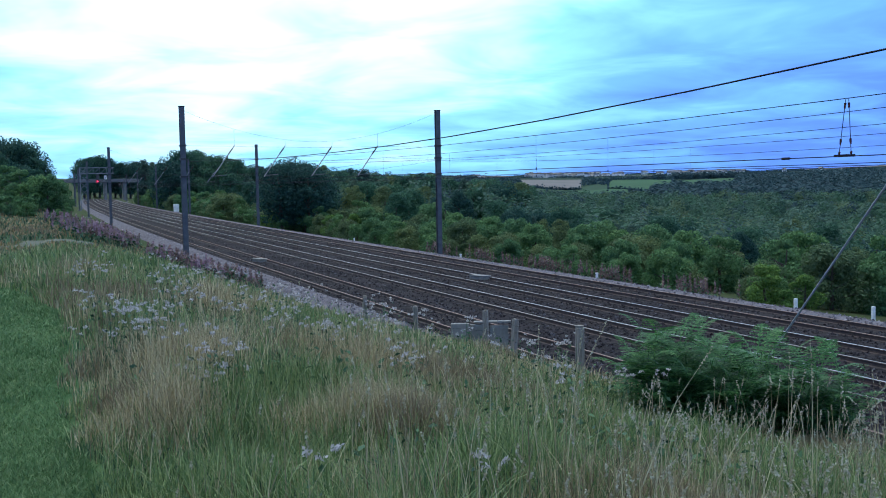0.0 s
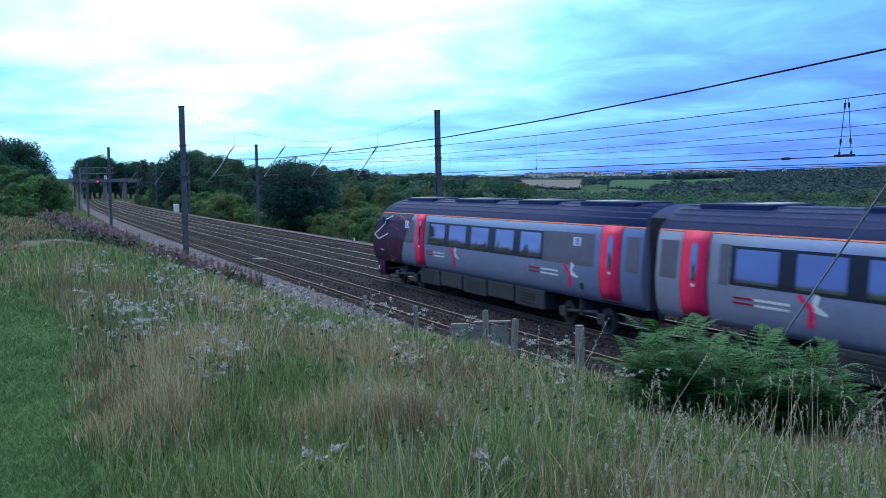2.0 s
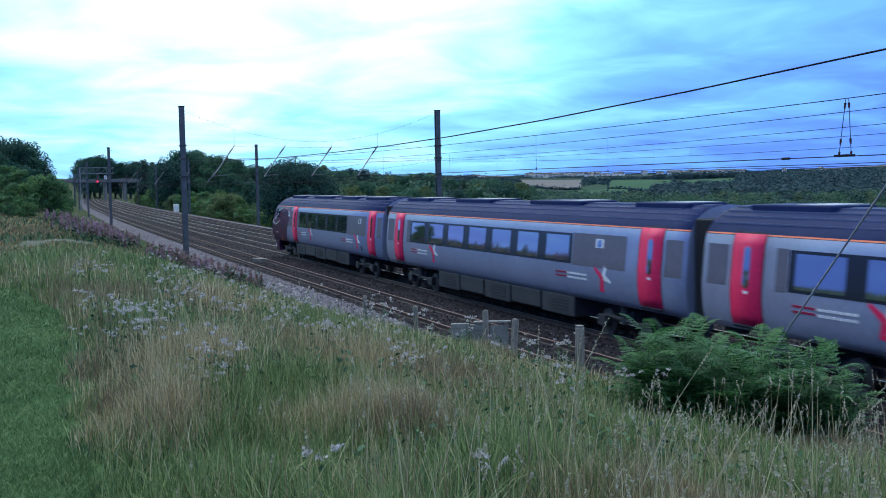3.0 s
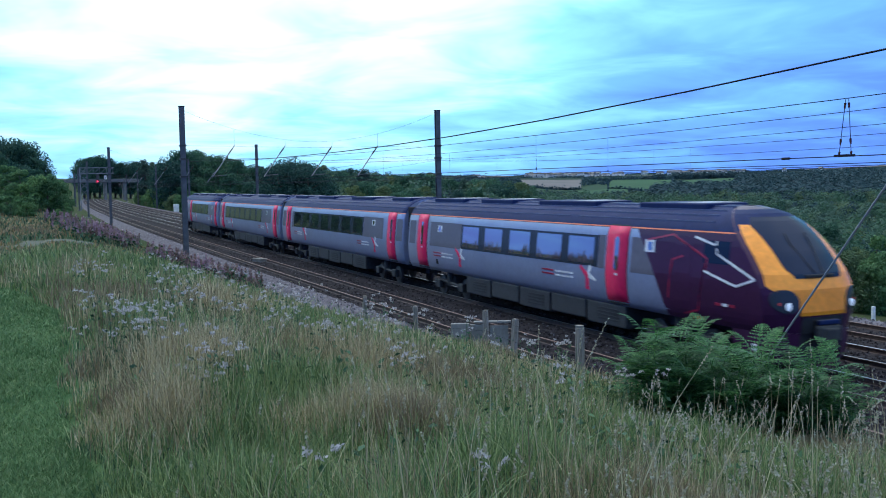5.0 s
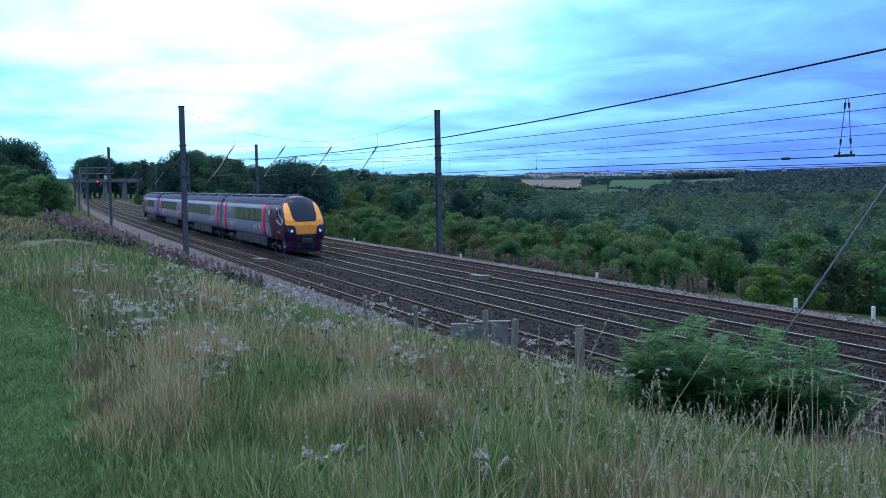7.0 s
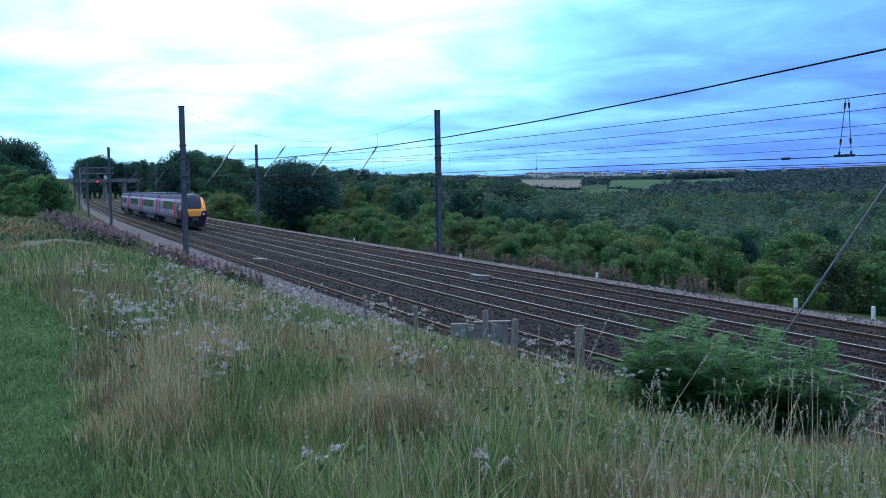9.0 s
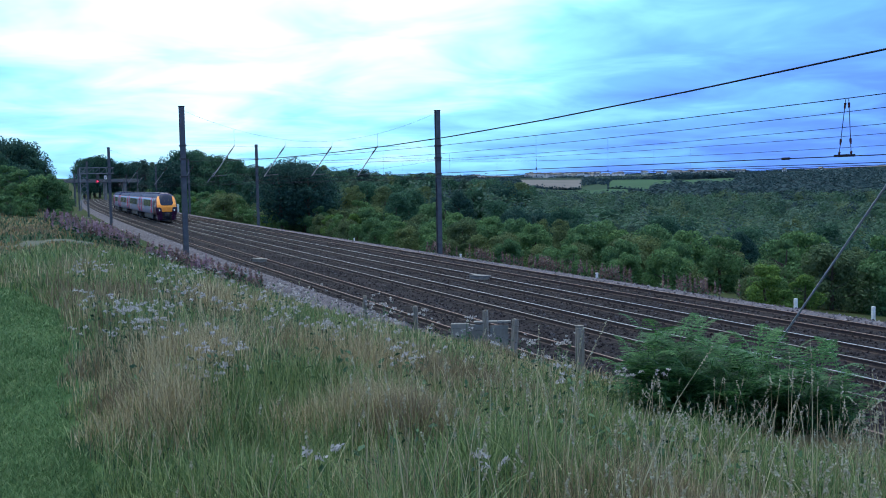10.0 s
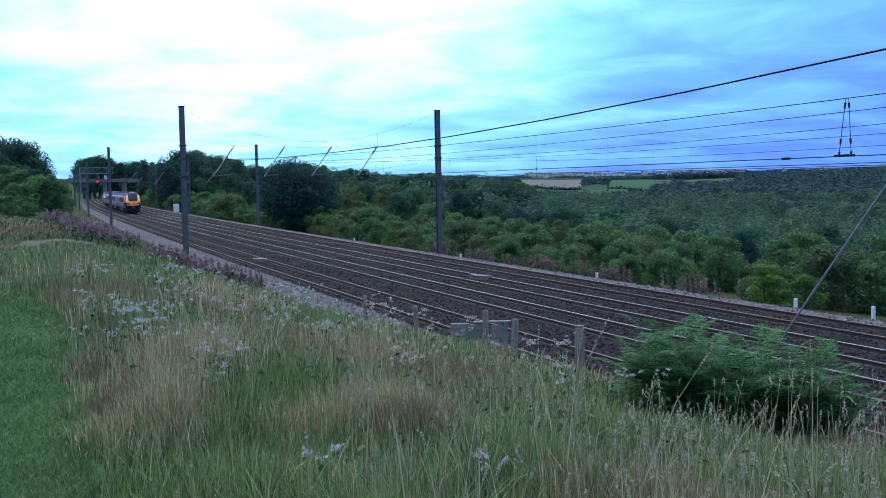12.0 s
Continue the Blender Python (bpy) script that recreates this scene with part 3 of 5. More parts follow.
M["skirt"] = paint("skirt", (0.034, 0.035, 0.038), 0.7, dirt=0.5)
M["wheel"] = paint("wheel", (0.10, 0.085, 0.075), 0.6, 0.4)
M["rubber"] = paint("rubber", (0.02, 0.02, 0.022), 0.8)
M["pale_hatch"] = paint("pale_hatch", (0.33, 0.33, 0.36), 0.4)


def pane_glass(name, base, rough):
    m = material(name, base, rough, 0.0, spec=0.9)
    b = m.node_tree.nodes["Principled BSDF"]
    b.inputs["Coat Weight"].default_value = 1.0
    b.inputs["Coat Roughness"].default_value = 0.02
    b.inputs["IOR"].default_value = 2.5
    return m


M["car_window"] = pane_glass("car_window", (0.02, 0.026, 0.03), 0.04)
M["windscreen"] = material("windscreen", (0.012, 0.022, 0.050), 0.12, spec=0.1)
M["lens"] = material("lens", (0.035, 0.042, 0.055), 0.18, spec=0.3)


def lit(name, c, power):
    m = bpy.data.materials.new(name)
    m.use_nodes = True
    b = m.node_tree.nodes["Principled BSDF"]
    b.inputs["Base Color"].default_value = (*c, 1)
    b.inputs["Emission Color"].default_value = (*c, 1)
    b.inputs["Emission Strength"].default_value = power
    return m


M["tail_lamp"] = lit("tail_lamp", (0.55, 0.05, 0.04), 0.1)
# glint of the unlit headlight bowl, painted as a faint glow
M["reflector_glint"] = lit("reflector_glint", (0.75, 0.8, 0.85), 0.25)

# half outline of the shell: distance from the middle, height over the rails
SHELL = ((1.20, 1.00), (1.30, 1.18), (1.352, 1.45), (1.372, 1.75), (1.375, 2.07), (1.337, 2.45), (1.302, 2.80), (1.282, 3.00), (1.22, 3.22),
         (1.13, 3.40), (0.98, 3.58), (0.78, 3.72), (0.52, 3.82), (0.25, 3.875), (0.0, 3.89))
HALF = [p[0] for p in SHELL]
HIGH = [p[1] for p in SHELL]
NOSE_Z = (0.35, 1.0, 1.5, 2.0, 2.35, 2.8, 3.2, 3.5, 3.7, 3.82, 3.90)
NOSE_U = (1.07, 0.95, 0.87, 0.93, 1.09, 1.48, 1.90, 2.25, 2.55, 2.85, 3.30)


def half_width(z):
    return float(np.interp(z, HIGH, HALF))


def nose_u(z):
    return float(np.interp(z, NOSE_Z, NOSE_U))


def corner(x, z):
    """How far the nose is rounded back at x."""
    return 0.50 * (abs(x) / max(half_width(z), 0.3)) ** 3.2


def side_patch(name, u0, u1, z0, z1, d, mat, parent, side, label="", nz=7, nu=1):
    """A panel lying on the car's side, d proud of it; u0 and u1 may depend on the height."""
    v, f = [], []
    zs = [z0 + (z1 - z0) * i / nz for i in range(nz + 1)]
    f0 = u0 if callable(u0) else (lambda z: u0)
    f1 = u1 if callable(u1) else (lambda z: u1)
    for lay in (d, -0.004):
        for z in zs:
            for j in range(nu + 1):
                v.append((side * (half_width(z) + lay), f0(z) + (f1(z) - f0(z)) * j / nu, z))
    m, k = nu + 1, (nz + 1) * (nu + 1)
    for i in range(nz):
        for j in range(nu):
            f.append((i * m + j, i * m + j + 1, (i + 1) * m + j + 1, (i + 1) * m + j))
    rim = [j for j in range(m)] + [i * m + nu for i in range(1, nz + 1)] + [nz * m + j for j in range(nu - 1, -1, -1)] + [i * m for i in range(nz - 1, 0, -1)]
    for a, b in zip(rim, rim[1:] + rim[:1]):
        f.append((a, a + k, b + k, b))
    if side < 0:
        f = [tuple(reversed(q)) for q in f]
    return raw(name, v, f, M[mat], parent, label)


def side_poly(name, pts, d, mat, parent, side, label=""):
    """A flat mark on the side: points of (along, height)."""
    v = [(side * (half_width(z) + d), u, z) for u, z in pts] + [(side * (half_width(z) - 0.004), u, z) for u, z in pts]
    n = len(pts)
    f = [tuple(range(n))] + [(i, i + n, (i + 1) % n + n, (i + 1) % n) for i in range(n)]
    return raw(name, v, f, M[mat], parent, label)


def stroke(name, a, b, w, d, mat, parent, side):
    (ua, za), (ub, zb) = a, b
    dx, dz = ub - ua, zb - za
    n = math.hypot(dx, dz)
    ox, oz = -dz / n * w / 2, dx / n * w / 2
    k = max(1, int(n / 0.3))
    top = [(ua + dx * i / k + ox, za + dz * i / k + oz) for i in range(k + 1)]
    bot = [(ua + dx * i / k - ox, za + dz * i / k - oz) for i in range(k, -1, -1)]
    return side_poly(name, top + bot, d, mat, parent, side)


def star_mark(u, z, s, side, root, way):
    """Four blades, red and white."""
    for (a, b, w0, w1, mat) in (((-0.95, 0.62), (0.05, -0.1), 0.22, 0.42, "door_red"), ((0.02, 0.12), (-0.12, -1.0), 0.38, 0.52, "door_red"),
                                ((0.12, 0.05), (0.45, 0.7), 0.22, 0.42, "white_mark"), ((0.2, 0.02), (1.05, -0.28), 0.38, 0.12, "white_mark")):
        ua, za, ub, zb = a[0] * way, a[1], b[0] * way, b[1]
        dx, dz = ub - ua, zb - za
        n = math.hypot(dx, dz)
        ox, oz = -dz / n / 2, dx / n / 2
        pts = [(ua + ox * w0, za + oz * w0), (ub + ox * w1, zb + oz * w1), (ub - ox * w1, zb - oz * w1), (ua - ox * w0, za - oz * w0)]
        side_poly("emblem_blade", [(u + p * s, z + q * s) for p, q in pts], 0.012, mat, root, side)


def name_bars(u, z, side, root, way, length=1.9):
    """The operator's lettering as plain bars: red, then white."""
    for k in range(2):
        side_poly("livery_bar", [(u, z + 0.02 + k * 0.12), (u + way * length * 0.4, z + 0.02 + k * 0.12), (u + way * length * 0.4, z + 0.07 + k * 0.12), (u, z + 0.07 + k * 0.12)], 0.012, "purple_line", root, side)
    for k in range(2):
        for j in range(6):
            a = u + way * (length * 0.43 + j * 0.19)
            b = a + way * 0.15
            side_poly("livery_bar", [(a, z + 0.0 + k * 0.13), (b, z + 0.0 + k * 0.13), (b, z + 0.055 + k * 0.13), (a, z + 0.055 + k * 0.13)], 0.012, "white_mark", root, side)


def car_door(u, side, root):
    dr = side_patch("door", u - 0.52, u + 0.52, 1.14, 3.27, 0.016, "door_red", root, side, "bright red plug door", nz=9)
    dr.data.polygons.foreach_set("use_smooth", [len(p.vertices) == 4 and abs(p.normal.x) > 0.5 for p in dr.data.polygons])
    top, low, mid, wide = 2.98, 2.02, 2.5, 0.115
    rim = [(u - wide * math.cos(math.pi * k / 6), top - wide + wide * math.sin(math.pi * k / 6)) for k in range(7)]
    rim += [(u + wide, mid)] + [(u + wide * math.cos(math.pi * k / 6), low + wide - wide * math.sin(math.pi * k / 6)) for k in range(7)] + [(u - wide, mid)]
    side_poly("door_window", rim, 0.026, "car_window", dr, side)
    side_patch("door_button", u - 0.07, u + 0.07, 1.88, 1.95, 0.024, "white_mark", dr, side, nz=1)
    side_patch("step", u - 0.5, u + 0.5, 1.06, 1.11, 0.05, "underframe", root, side, nz=1)
    for a in (u - 0.55, u + 0.525):
        side_patch("door_seal", a, a + 0.025, 1.14, 3.27, 0.01, "rubber", root, side, nz=9)
    side_patch("door_header", u - 0.5, u + 0.5, 3.275, 3.31, 0.012, "rubber", root, side, nz=1)


def bogie(u, root):
    b = bmesh.new()
    for s in (-1, 1):
        box(b, s * 0.52 - 0.08, s * 0.52 + 0.08, u - 1.5, u + 1.5, 0.38, 0.58, 0.03)
        for w in (-1.125, 1.125):
            box(b, s * 0.98 - 0.1, s * 0.98 + 0.1, u + w - 0.22, u + w + 0.22, 0.28, 0.62, 0.04)
        rod(b, (s * 1.0, u - 0.9, 0.5), (s * 1.0, u + 0.9, 0.62), 0.06, seg=8)
        rod(b, (s * 0.98, u, 0.45), (s * 0.98, u, 0.98), 0.13, seg=10)
    box(b, -0.9, 0.9, u - 0.25, u + 0.25, 0.5, 0.85, 0.04)
    bg = part("bogie", b, M["underframe"], root, "dirty dark bogie")
    for w in (-1.125, 1.125):
        for s in (-1, 1):
            b = bmesh.new()
            rod(b, (s * 0.70, u + w, 0.39), (s * 0.82, u + w, 0.39), 0.39, seg=28)
            rod(b, (s * 0.82, u + w, 0.39), (s * 0.845, u + w, 0.39), 0.30, 0.27, seg=24)
            rod(b, (s * 0.845, u + w, 0.39), (s * 0.90, u + w, 0.39), 0.11, seg=12)
            part("wheel", b, M["wheel"], bg)


def roof_gear(root, L, spots):
    for s in (-1, 1):
        for x, z in ((1.06, 3.49), (0.9, 3.645), (0.7, 3.765), (0.42, 3.855)):
            b = bmesh.new()
            bar(b, (s * x, spots[0], z), (s * x, L - 0.5, z), 0.035, 0.035)
            part("roof_rib", b, M["roof_rib"], root)
    for u, n in spots[1]:
        b = bmesh.new()
        box(b, -0.66, 0.66, u, u + n, 3.72, 3.93, 0.04)
        un = part("roof_unit", b, M["navy"], root, "dark flat roof equipment pod")
        b = bmesh.new()
        box(b, -0.55, 0.55, u + 0.15, u + min(1.5, n * 0.45), 3.92, 3.945, 0.005)
        part("hatch", b, M["pale_hatch"], un)


def underfloor(root, a, b_):
    """Boxes slung under the floor between the bogies."""
    n = 5
    w = (b_ - a) / n
    for k in range(n):
        b = bmesh.new()
        box(b, -1.22, 1.22, a + k * w + 0.05, a + (k + 1) * w - 0.05, 0.36 + 0.06 * (k % 2), 1.02, 0.05)
        bx = part("equipment_box", b, M["skirt"], root)
        for s in (-1, 1):
            if k % 2 == 0:
                for q in range(4):
                    b = bmesh.new()
                    x0 = s * 1.225
                    box(b, min(x0, x0 + s * 0.015), max(x0, x0 + s * 0.015), a + k * w + 0.4, a + k * w + 1.5, 0.52 + 0.1 * q, 0.57 + 0.1 * q)
                    part("louvre", b, M["rubber"], bx)


def windows_on(root, side, spans, band, panel):
    side_patch("window_band", band[0], band[1], 2.05, 2.97, 0.008, "black_band", root, side, "gloss black window band", nz=6)
    for a, b in spans:
        side_patch("window", a, b, 2.12, 2.90, 0.014, "car_window", root, side, nz=5)
    for a, b in panel:
        side_patch("side_panel", a, b, 2.02, 2.99, 0.006, "grey_panel", root, side, "plain grey brown panel", nz=6)


def shell_common(root, L, u_start, nose):
    """Sides and roof of the body, from the nose or a flat end to the far end."""
    outline = [(-x, z) for x, z in SHELL] + [(x, z) for x, z in SHELL[-2::-1]]
    v, f, idx = [], [], []
    cols = [0.0, 0.03, 0.08, 0.16, 0.3, 0.5, 0.75, 1.0]
    for c in cols:
        for x, z in outline:
            st = nose_u(z) + corner(x, z) if nose else u_start
            v.append((x, st + c * (L - 0.32 - st), z))
    m = len(outline)
    for i in range(len(cols) - 1):
        for j in range(m - 1):
            f.append((i * m + j, (i + 1) * m + j, (i + 1) * m + j + 1, i * m + j + 1))
            idx.append(1 if 8 <= j < m - 9 else (3 if nose and i < 3 else 0))
        f.append((i * m + m - 1, (i + 1) * m + m - 1, (i + 1) * m, i * m))
        idx.append(2)
    f.append(tuple((len(cols) - 1) * m + j for j in range(m - 1, -1, -1)))
    idx.append(0)
    if not nose:
        f.append(tuple(range(m)))
        idx.append(0)
    ob = raw("body_shell", v, f, [M["silver"], M["navy"], M["underframe"], M["purple"]], root, index=idx)
    ob.data.polygons.foreach_set("use_smooth", [len(p.vertices) == 4 for p in ob.data.polygons])
    for s in (-1, 1):
        side_patch("cantrail_stripe", (lambda z: nose_u(z) + 0.52) if nose else u_start, L - 0.34, 3.235, 3.268, 0.006, "orange", root, s, "thin orange line", nz=1)


def front_patch(name, zs, half, d, mat, parent, label="", nx=14, x0=None):
    """A panel on the face of the nose: from -half(z) to half(z), or from x0(z)."""
    v, f = [], []
    for lay in (d, -0.01):
        for z in zs:
            a = -half(z) if x0 is None else x0(z)
            for j in range(nx + 1):
                x = a + (half(z) - a) * j / nx
                v.append((x, nose_u(z) + corner(x, z) - lay, z))
    m, nz = nx + 1, len(zs) - 1
    k = m * (nz + 1)
    for i in range(nz):
        for j in range(nx):
            f.append((i * m + j, i * m + j + 1, (i + 1) * m + j + 1, (i + 1) * m + j))
    rim = [j for j in range(m)] + [i * m + nx for i in range(1, nz + 1)] + [nz * m + j for j in range(nx - 1, -1, -1)] + [i * m for i in range(nz - 1, 0, -1)]
    for a, b in zip(rim, rim[1:] + rim[:1]):
        f.append((a, a + k, b + k, b))
    return raw(name, v, f, M[mat], parent, label, smooth_faces=False)


def steps(a, b, n):
    return [a + (b - a) * i / n for i in range(n + 1)]


def driving_car():
    L = 23.85
    root = tagged(new("driving_car"), "silver railcar with yellow and dark purple cab end", "train car", "cars of the train")
    shell_common(root, L, 0, True)
    # the face of the cab
    zs = [1.0, 1.2, 1.45, 1.6, 1.75, 1.9, 2.05, 2.2, 2.35, 2.5, 2.65, 2.8, 2.95, 3.1, 3.22, 3.4, 3.5, 3.6, 3.7, 3.78, 3.84, 3.875]
    front_patch("nose_skin", zs, half_width, 0.0, "purple", root, "dark purple cab nose", nx=22)
    front_patch("cab_brow", steps(3.3, 3.86, 7), lambda z: half_width(z) * 0.985, 0.012, "navy", root, "navy cab brow")
    yz = steps(1.42, 3.45, 24)
    front_patch("yellow_panel", yz, lambda z: min(half_width(z) * 0.93, 0.66 + 0.65 * smooth(1.62, 2.15, z)), 0.014, "yellow", root, "bright yellow warning panel", nx=20)
    front_patch("windscreen", steps(2.26, 3.62, 14), lambda z: min(half_width(z) - 0.25, 0.80 + 0.05 * (z - 2.3)) - 0.14 * smooth(2.50, 2.26, z), 0.024, "windscreen", root, "large dark raked windscreen", nx=16)
    b = bmesh.new()
    for s in (-1, 1):
        a0 = Vector((s * 0.12, nose_u(2.38) + corner(0.12, 2.38) - 0.05, 2.38))
        a1 = Vector((s * 0.30, nose_u(3.05) + corner(0.3, 3.05) - 0.05, 3.05))
        rod(b, a0, a1, 0.016, seg=6)
        rod(b, a1 + Vector((0, -0.2, -0.25)), a1 + Vector((0, 0.16, 0.2)), 0.014, seg=6)
    part("wiper", b, M["rubber"], root)
    b = bmesh.new()
    box(b, -0.42, 0.42, nose_u(2.3) - 0.06, nose_u(2.3) + 0.1, 2.26, 2.34, 0.02)
    part("wiper_box", b, M["rubber"], root)
    for s in (-1, 1):
        wd = lambda z: 0.27 * math.sqrt(max(0.0, 1 - ((z - 1.76) / 0.27) ** 2)) + 0.015
        mid = lambda z: 0.97 + 0.12 * (z - 1.76)
        cl = front_patch("headlight", steps(1.50, 2.02, 10), (lambda z: mid(z) + wd(z)) if s > 0 else (lambda z: -mid(z) + wd(z)), 0.03, "lens", root, "dark rounded headlight cluster", nx=6,
                         x0=(lambda z: mid(z) - wd(z)) if s > 0 else (lambda z: -mid(z) - wd(z)))
        for x, z, mat, r in ((0.92, 1.64, "reflector_glint", 0.095), (1.09, 1.70, "tail_lamp", 0.04)):
            b = bmesh.new()
            bmesh.ops.create_uvsphere(b, u_segments=14, v_segments=8, radius=r, matrix=Matrix.Translation((s * x, nose_u(z) + corner(x, z) - 0.035, z)) @ Matrix.Diagonal((1, 0.25, 1, 1)))
            part("lamp", b, M[mat], cl, smooth_faces=True)
    # apron, coupler and skirts
    for s in (-1, 1):
        v, f = [], []
        for z, ou, hw in ((1.02, 0.0, 1.21), (0.75, 0.02, 1.22), (0.45, 0.08, 1.2), (0.3, 0.16, 1.12)):
            pts = [(s * 0.62, nose_u(1.0) + 0.03 + ou), (s * 0.95, nose_u(1.0) + 0.16 + ou), (s * hw, nose_u(1.0) + 0.6 + ou), (s * hw, 2.55), (s * (hw - 0.15), 2.55), (s * 0.62, 1.25)]
            v += [(x, y, z) for x, y in pts]
        for i in range(3):
            for j in range(6):
                f.append((i * 6 + j, i * 6 + (j + 1) % 6, (i + 1) * 6 + (j + 1) % 6, (i + 1) * 6 + j))
        f += [tuple(range(6)), tuple(range(18, 24))]
        raw("apron", v, f, M["purple"], root, "dark purple lower apron")
        b = bmesh.new()
        box(b, min(s * 1.2, s * 1.235), max(s * 1.2, s * 1.235), 1.7, 1.85, 0.55, 0.72, 0.01)
        part("label_plate", b, M["white_mark"], root)
    # solid black block: the dark of the coupler opening put into its colour
    b = bmesh.new()
    box(b, -0.62, 0.62, 1.01, 1.55, 0.55, 1.4, 0.03)
    part("coupler_recess", b, M["rubber"], root, "black fill for the shade in the coupler opening")
    # black sheet over the nose skin, painted as the opening's shade
    front_patch("coupler_hatch", steps(1.0, 1.38, 3), lambda z: 0.6, 0.02, "rubber", root, "black fill for the shade in the coupler opening")
    b = bmesh.new()
    box(b, -0.2, 0.2, 0.6, 1.4, 0.85, 1.15, 0.05)
    box(b, -0.34, 0.34, 0.65, 0.85, 0.80, 1.2, 0.06)
    rod(b, (-0.3, 0.8, 1.28), (0.3, 0.8, 1.28), 0.05, seg=8)
    part("coupler", b, M["underframe"], root)
    b = bmesh.new()
    box(b, -0.3, 0.3, 0.7, 0.85, 1.22, 1.32, 0.02)
    part("coupler_cover", b, M["navy"], root)
    b = bmesh.new()
    box(b, -0.8, 0.8, 1.2, 1.45, 0.25, 0.5, 0.04)
    part("lifeguard", b, M["underframe"], root)
    for s in (-1, 1):
        edge = lambda z: 5.05 + 0.42 * max(0.0, z - 1.0) ** 1.5
        side_patch("cab_side", lambda z: nose_u(z) + 0.485, edge, 1.0, 3.22, 0.008, "purple", root, s, "dark purple cab side", nz=16, nu=3)
        side_patch("quarter_panel", lambda z: edge(z) + 0.02, 6.62, 2.02, 2.99, 0.007, "grey_panel", root, s, nz=8)
        side_patch("cab_window", 5.55, 5.98, 2.63, 2.96, 0.016, "white_mark", root, s, "small framed cab window", nz=2)
        side_patch("cab_window_pane", 5.64, 5.86, 2.68, 2.9, 0.022, "car_window", root, s, nz=2)
        side_patch("cab_door", 3.95, 4.62, 1.25, 3.12, 0.014, "purple", root, s, "dark purple cab door", nz=8)
        side_patch("cab_door_window", 2.55, 3.5, 2.5, 3.05, 0.016, "windscreen", root, s, nz=4)
        for a, b_ in (((1.62, 2.22), (2.95, 2.72)), ((1.62, 2.22), (2.25, 2.02)), ((2.25, 2.02), (3.45, 2.30)), ((3.0, 2.72), (3.05, 3.05)), ((3.1, 2.95), (3.9, 3.12))):
            stroke("grey_line", a, b_, 0.05, 0.02, "white_mark", root, s)
        for a, b_ in (((3.7, 1.3), (3.35, 2.6)), ((3.35, 2.6), (4.8, 3.14)), ((4.9, 1.5), (4.75, 2.5)), ((4.75, 2.5), (4.3, 2.62)), ((3.7, 1.3), (4.3, 1.15)), ((4.8, 3.14), (5.9, 2.95))):
            stroke("red_line", a, b_, 0.05, 0.018, "purple_line", root, s)
        for j in range(3):
            side_poly("livery_bar", [(2.3 + 0.25 * j, 1.5), (2.5 + 0.25 * j, 1.5), (2.5 + 0.25 * j, 1.57), (2.3 + 0.25 * j, 1.57)], 0.02, "purple_line" if j != 1 else "white_mark", root, s)
        side_patch("cab_step", 3.6, 3.95, 1.06, 1.14, 0.03, "yellow", root, s, nz=1)
        windows_on(root, s, ((8.52, 9.98), (10.42, 12.0), (12.5, 13.96), (14.55, 15.93), (16.46, 17.86)), (8.3, 18.0), ((7.95, 8.28), (18.02, 21.1), (22.75, 23.4)))
        for a in (19.9,):
            side_patch("small_window", a, a + 0.42, 2.6, 2.86, 0.012, "white_mark", root, s, nz=2)
            side_patch("small_window_pane", a + 0.1, a + 0.32, 2.63, 2.83, 0.018, "car_window", root, s, nz=2)
        car_door(7.32, s, root)
        car_door(21.95, s, root)
        way = 1 if s > 0 else -1
        for u_bar, u_star in (((8.05, 10.95), (17.1, 19.75)) if s > 0 else ((11.6, 8.85), (20.7, 18.1))):
            name_bars(u_bar, 1.60, s, root, way)
            star_mark(u_star, 1.76, 0.42, s, root, way)
        side_patch("vent", 20.3, 20.5, 1.3, 1.5, 0.012, "rubber", root, s, nz=1)
    roof_gear(root, L, (3.4, ((4.2, 3.0), (9.5, 3.6), (15.0, 2.6), (19.2, 3.0))))
    bogie(4.9, root)
    bogie(19.9, root)
    underfloor(root, 7.0, 17.9)
    end_gangway(root, L - 0.32, 1)
    return root


def end_gangway(root, u, way):
    b = bmesh.new()
    for k in range(3):
        y = u + way * (0.04 + 0.1 * k)
        box(b, -1.12, 1.12, min(y, y + way * 0.07), max(y, y + way * 0.07), 1.05, 3.55, 0.03)
    box(b, -1.0, 1.0, min(u, u + way * 0.32), max(u, u + way * 0.32), 1.1, 3.5)
    part("gangway", b, M["rubber"], root, "black rubber gangway")
    b = bmesh.new()
    bar(b, (0, u, 0.75), (0, u + way * 0.32, 0.75), 0.3, 0.25)
    part("drawbar", b, M["underframe"], root)


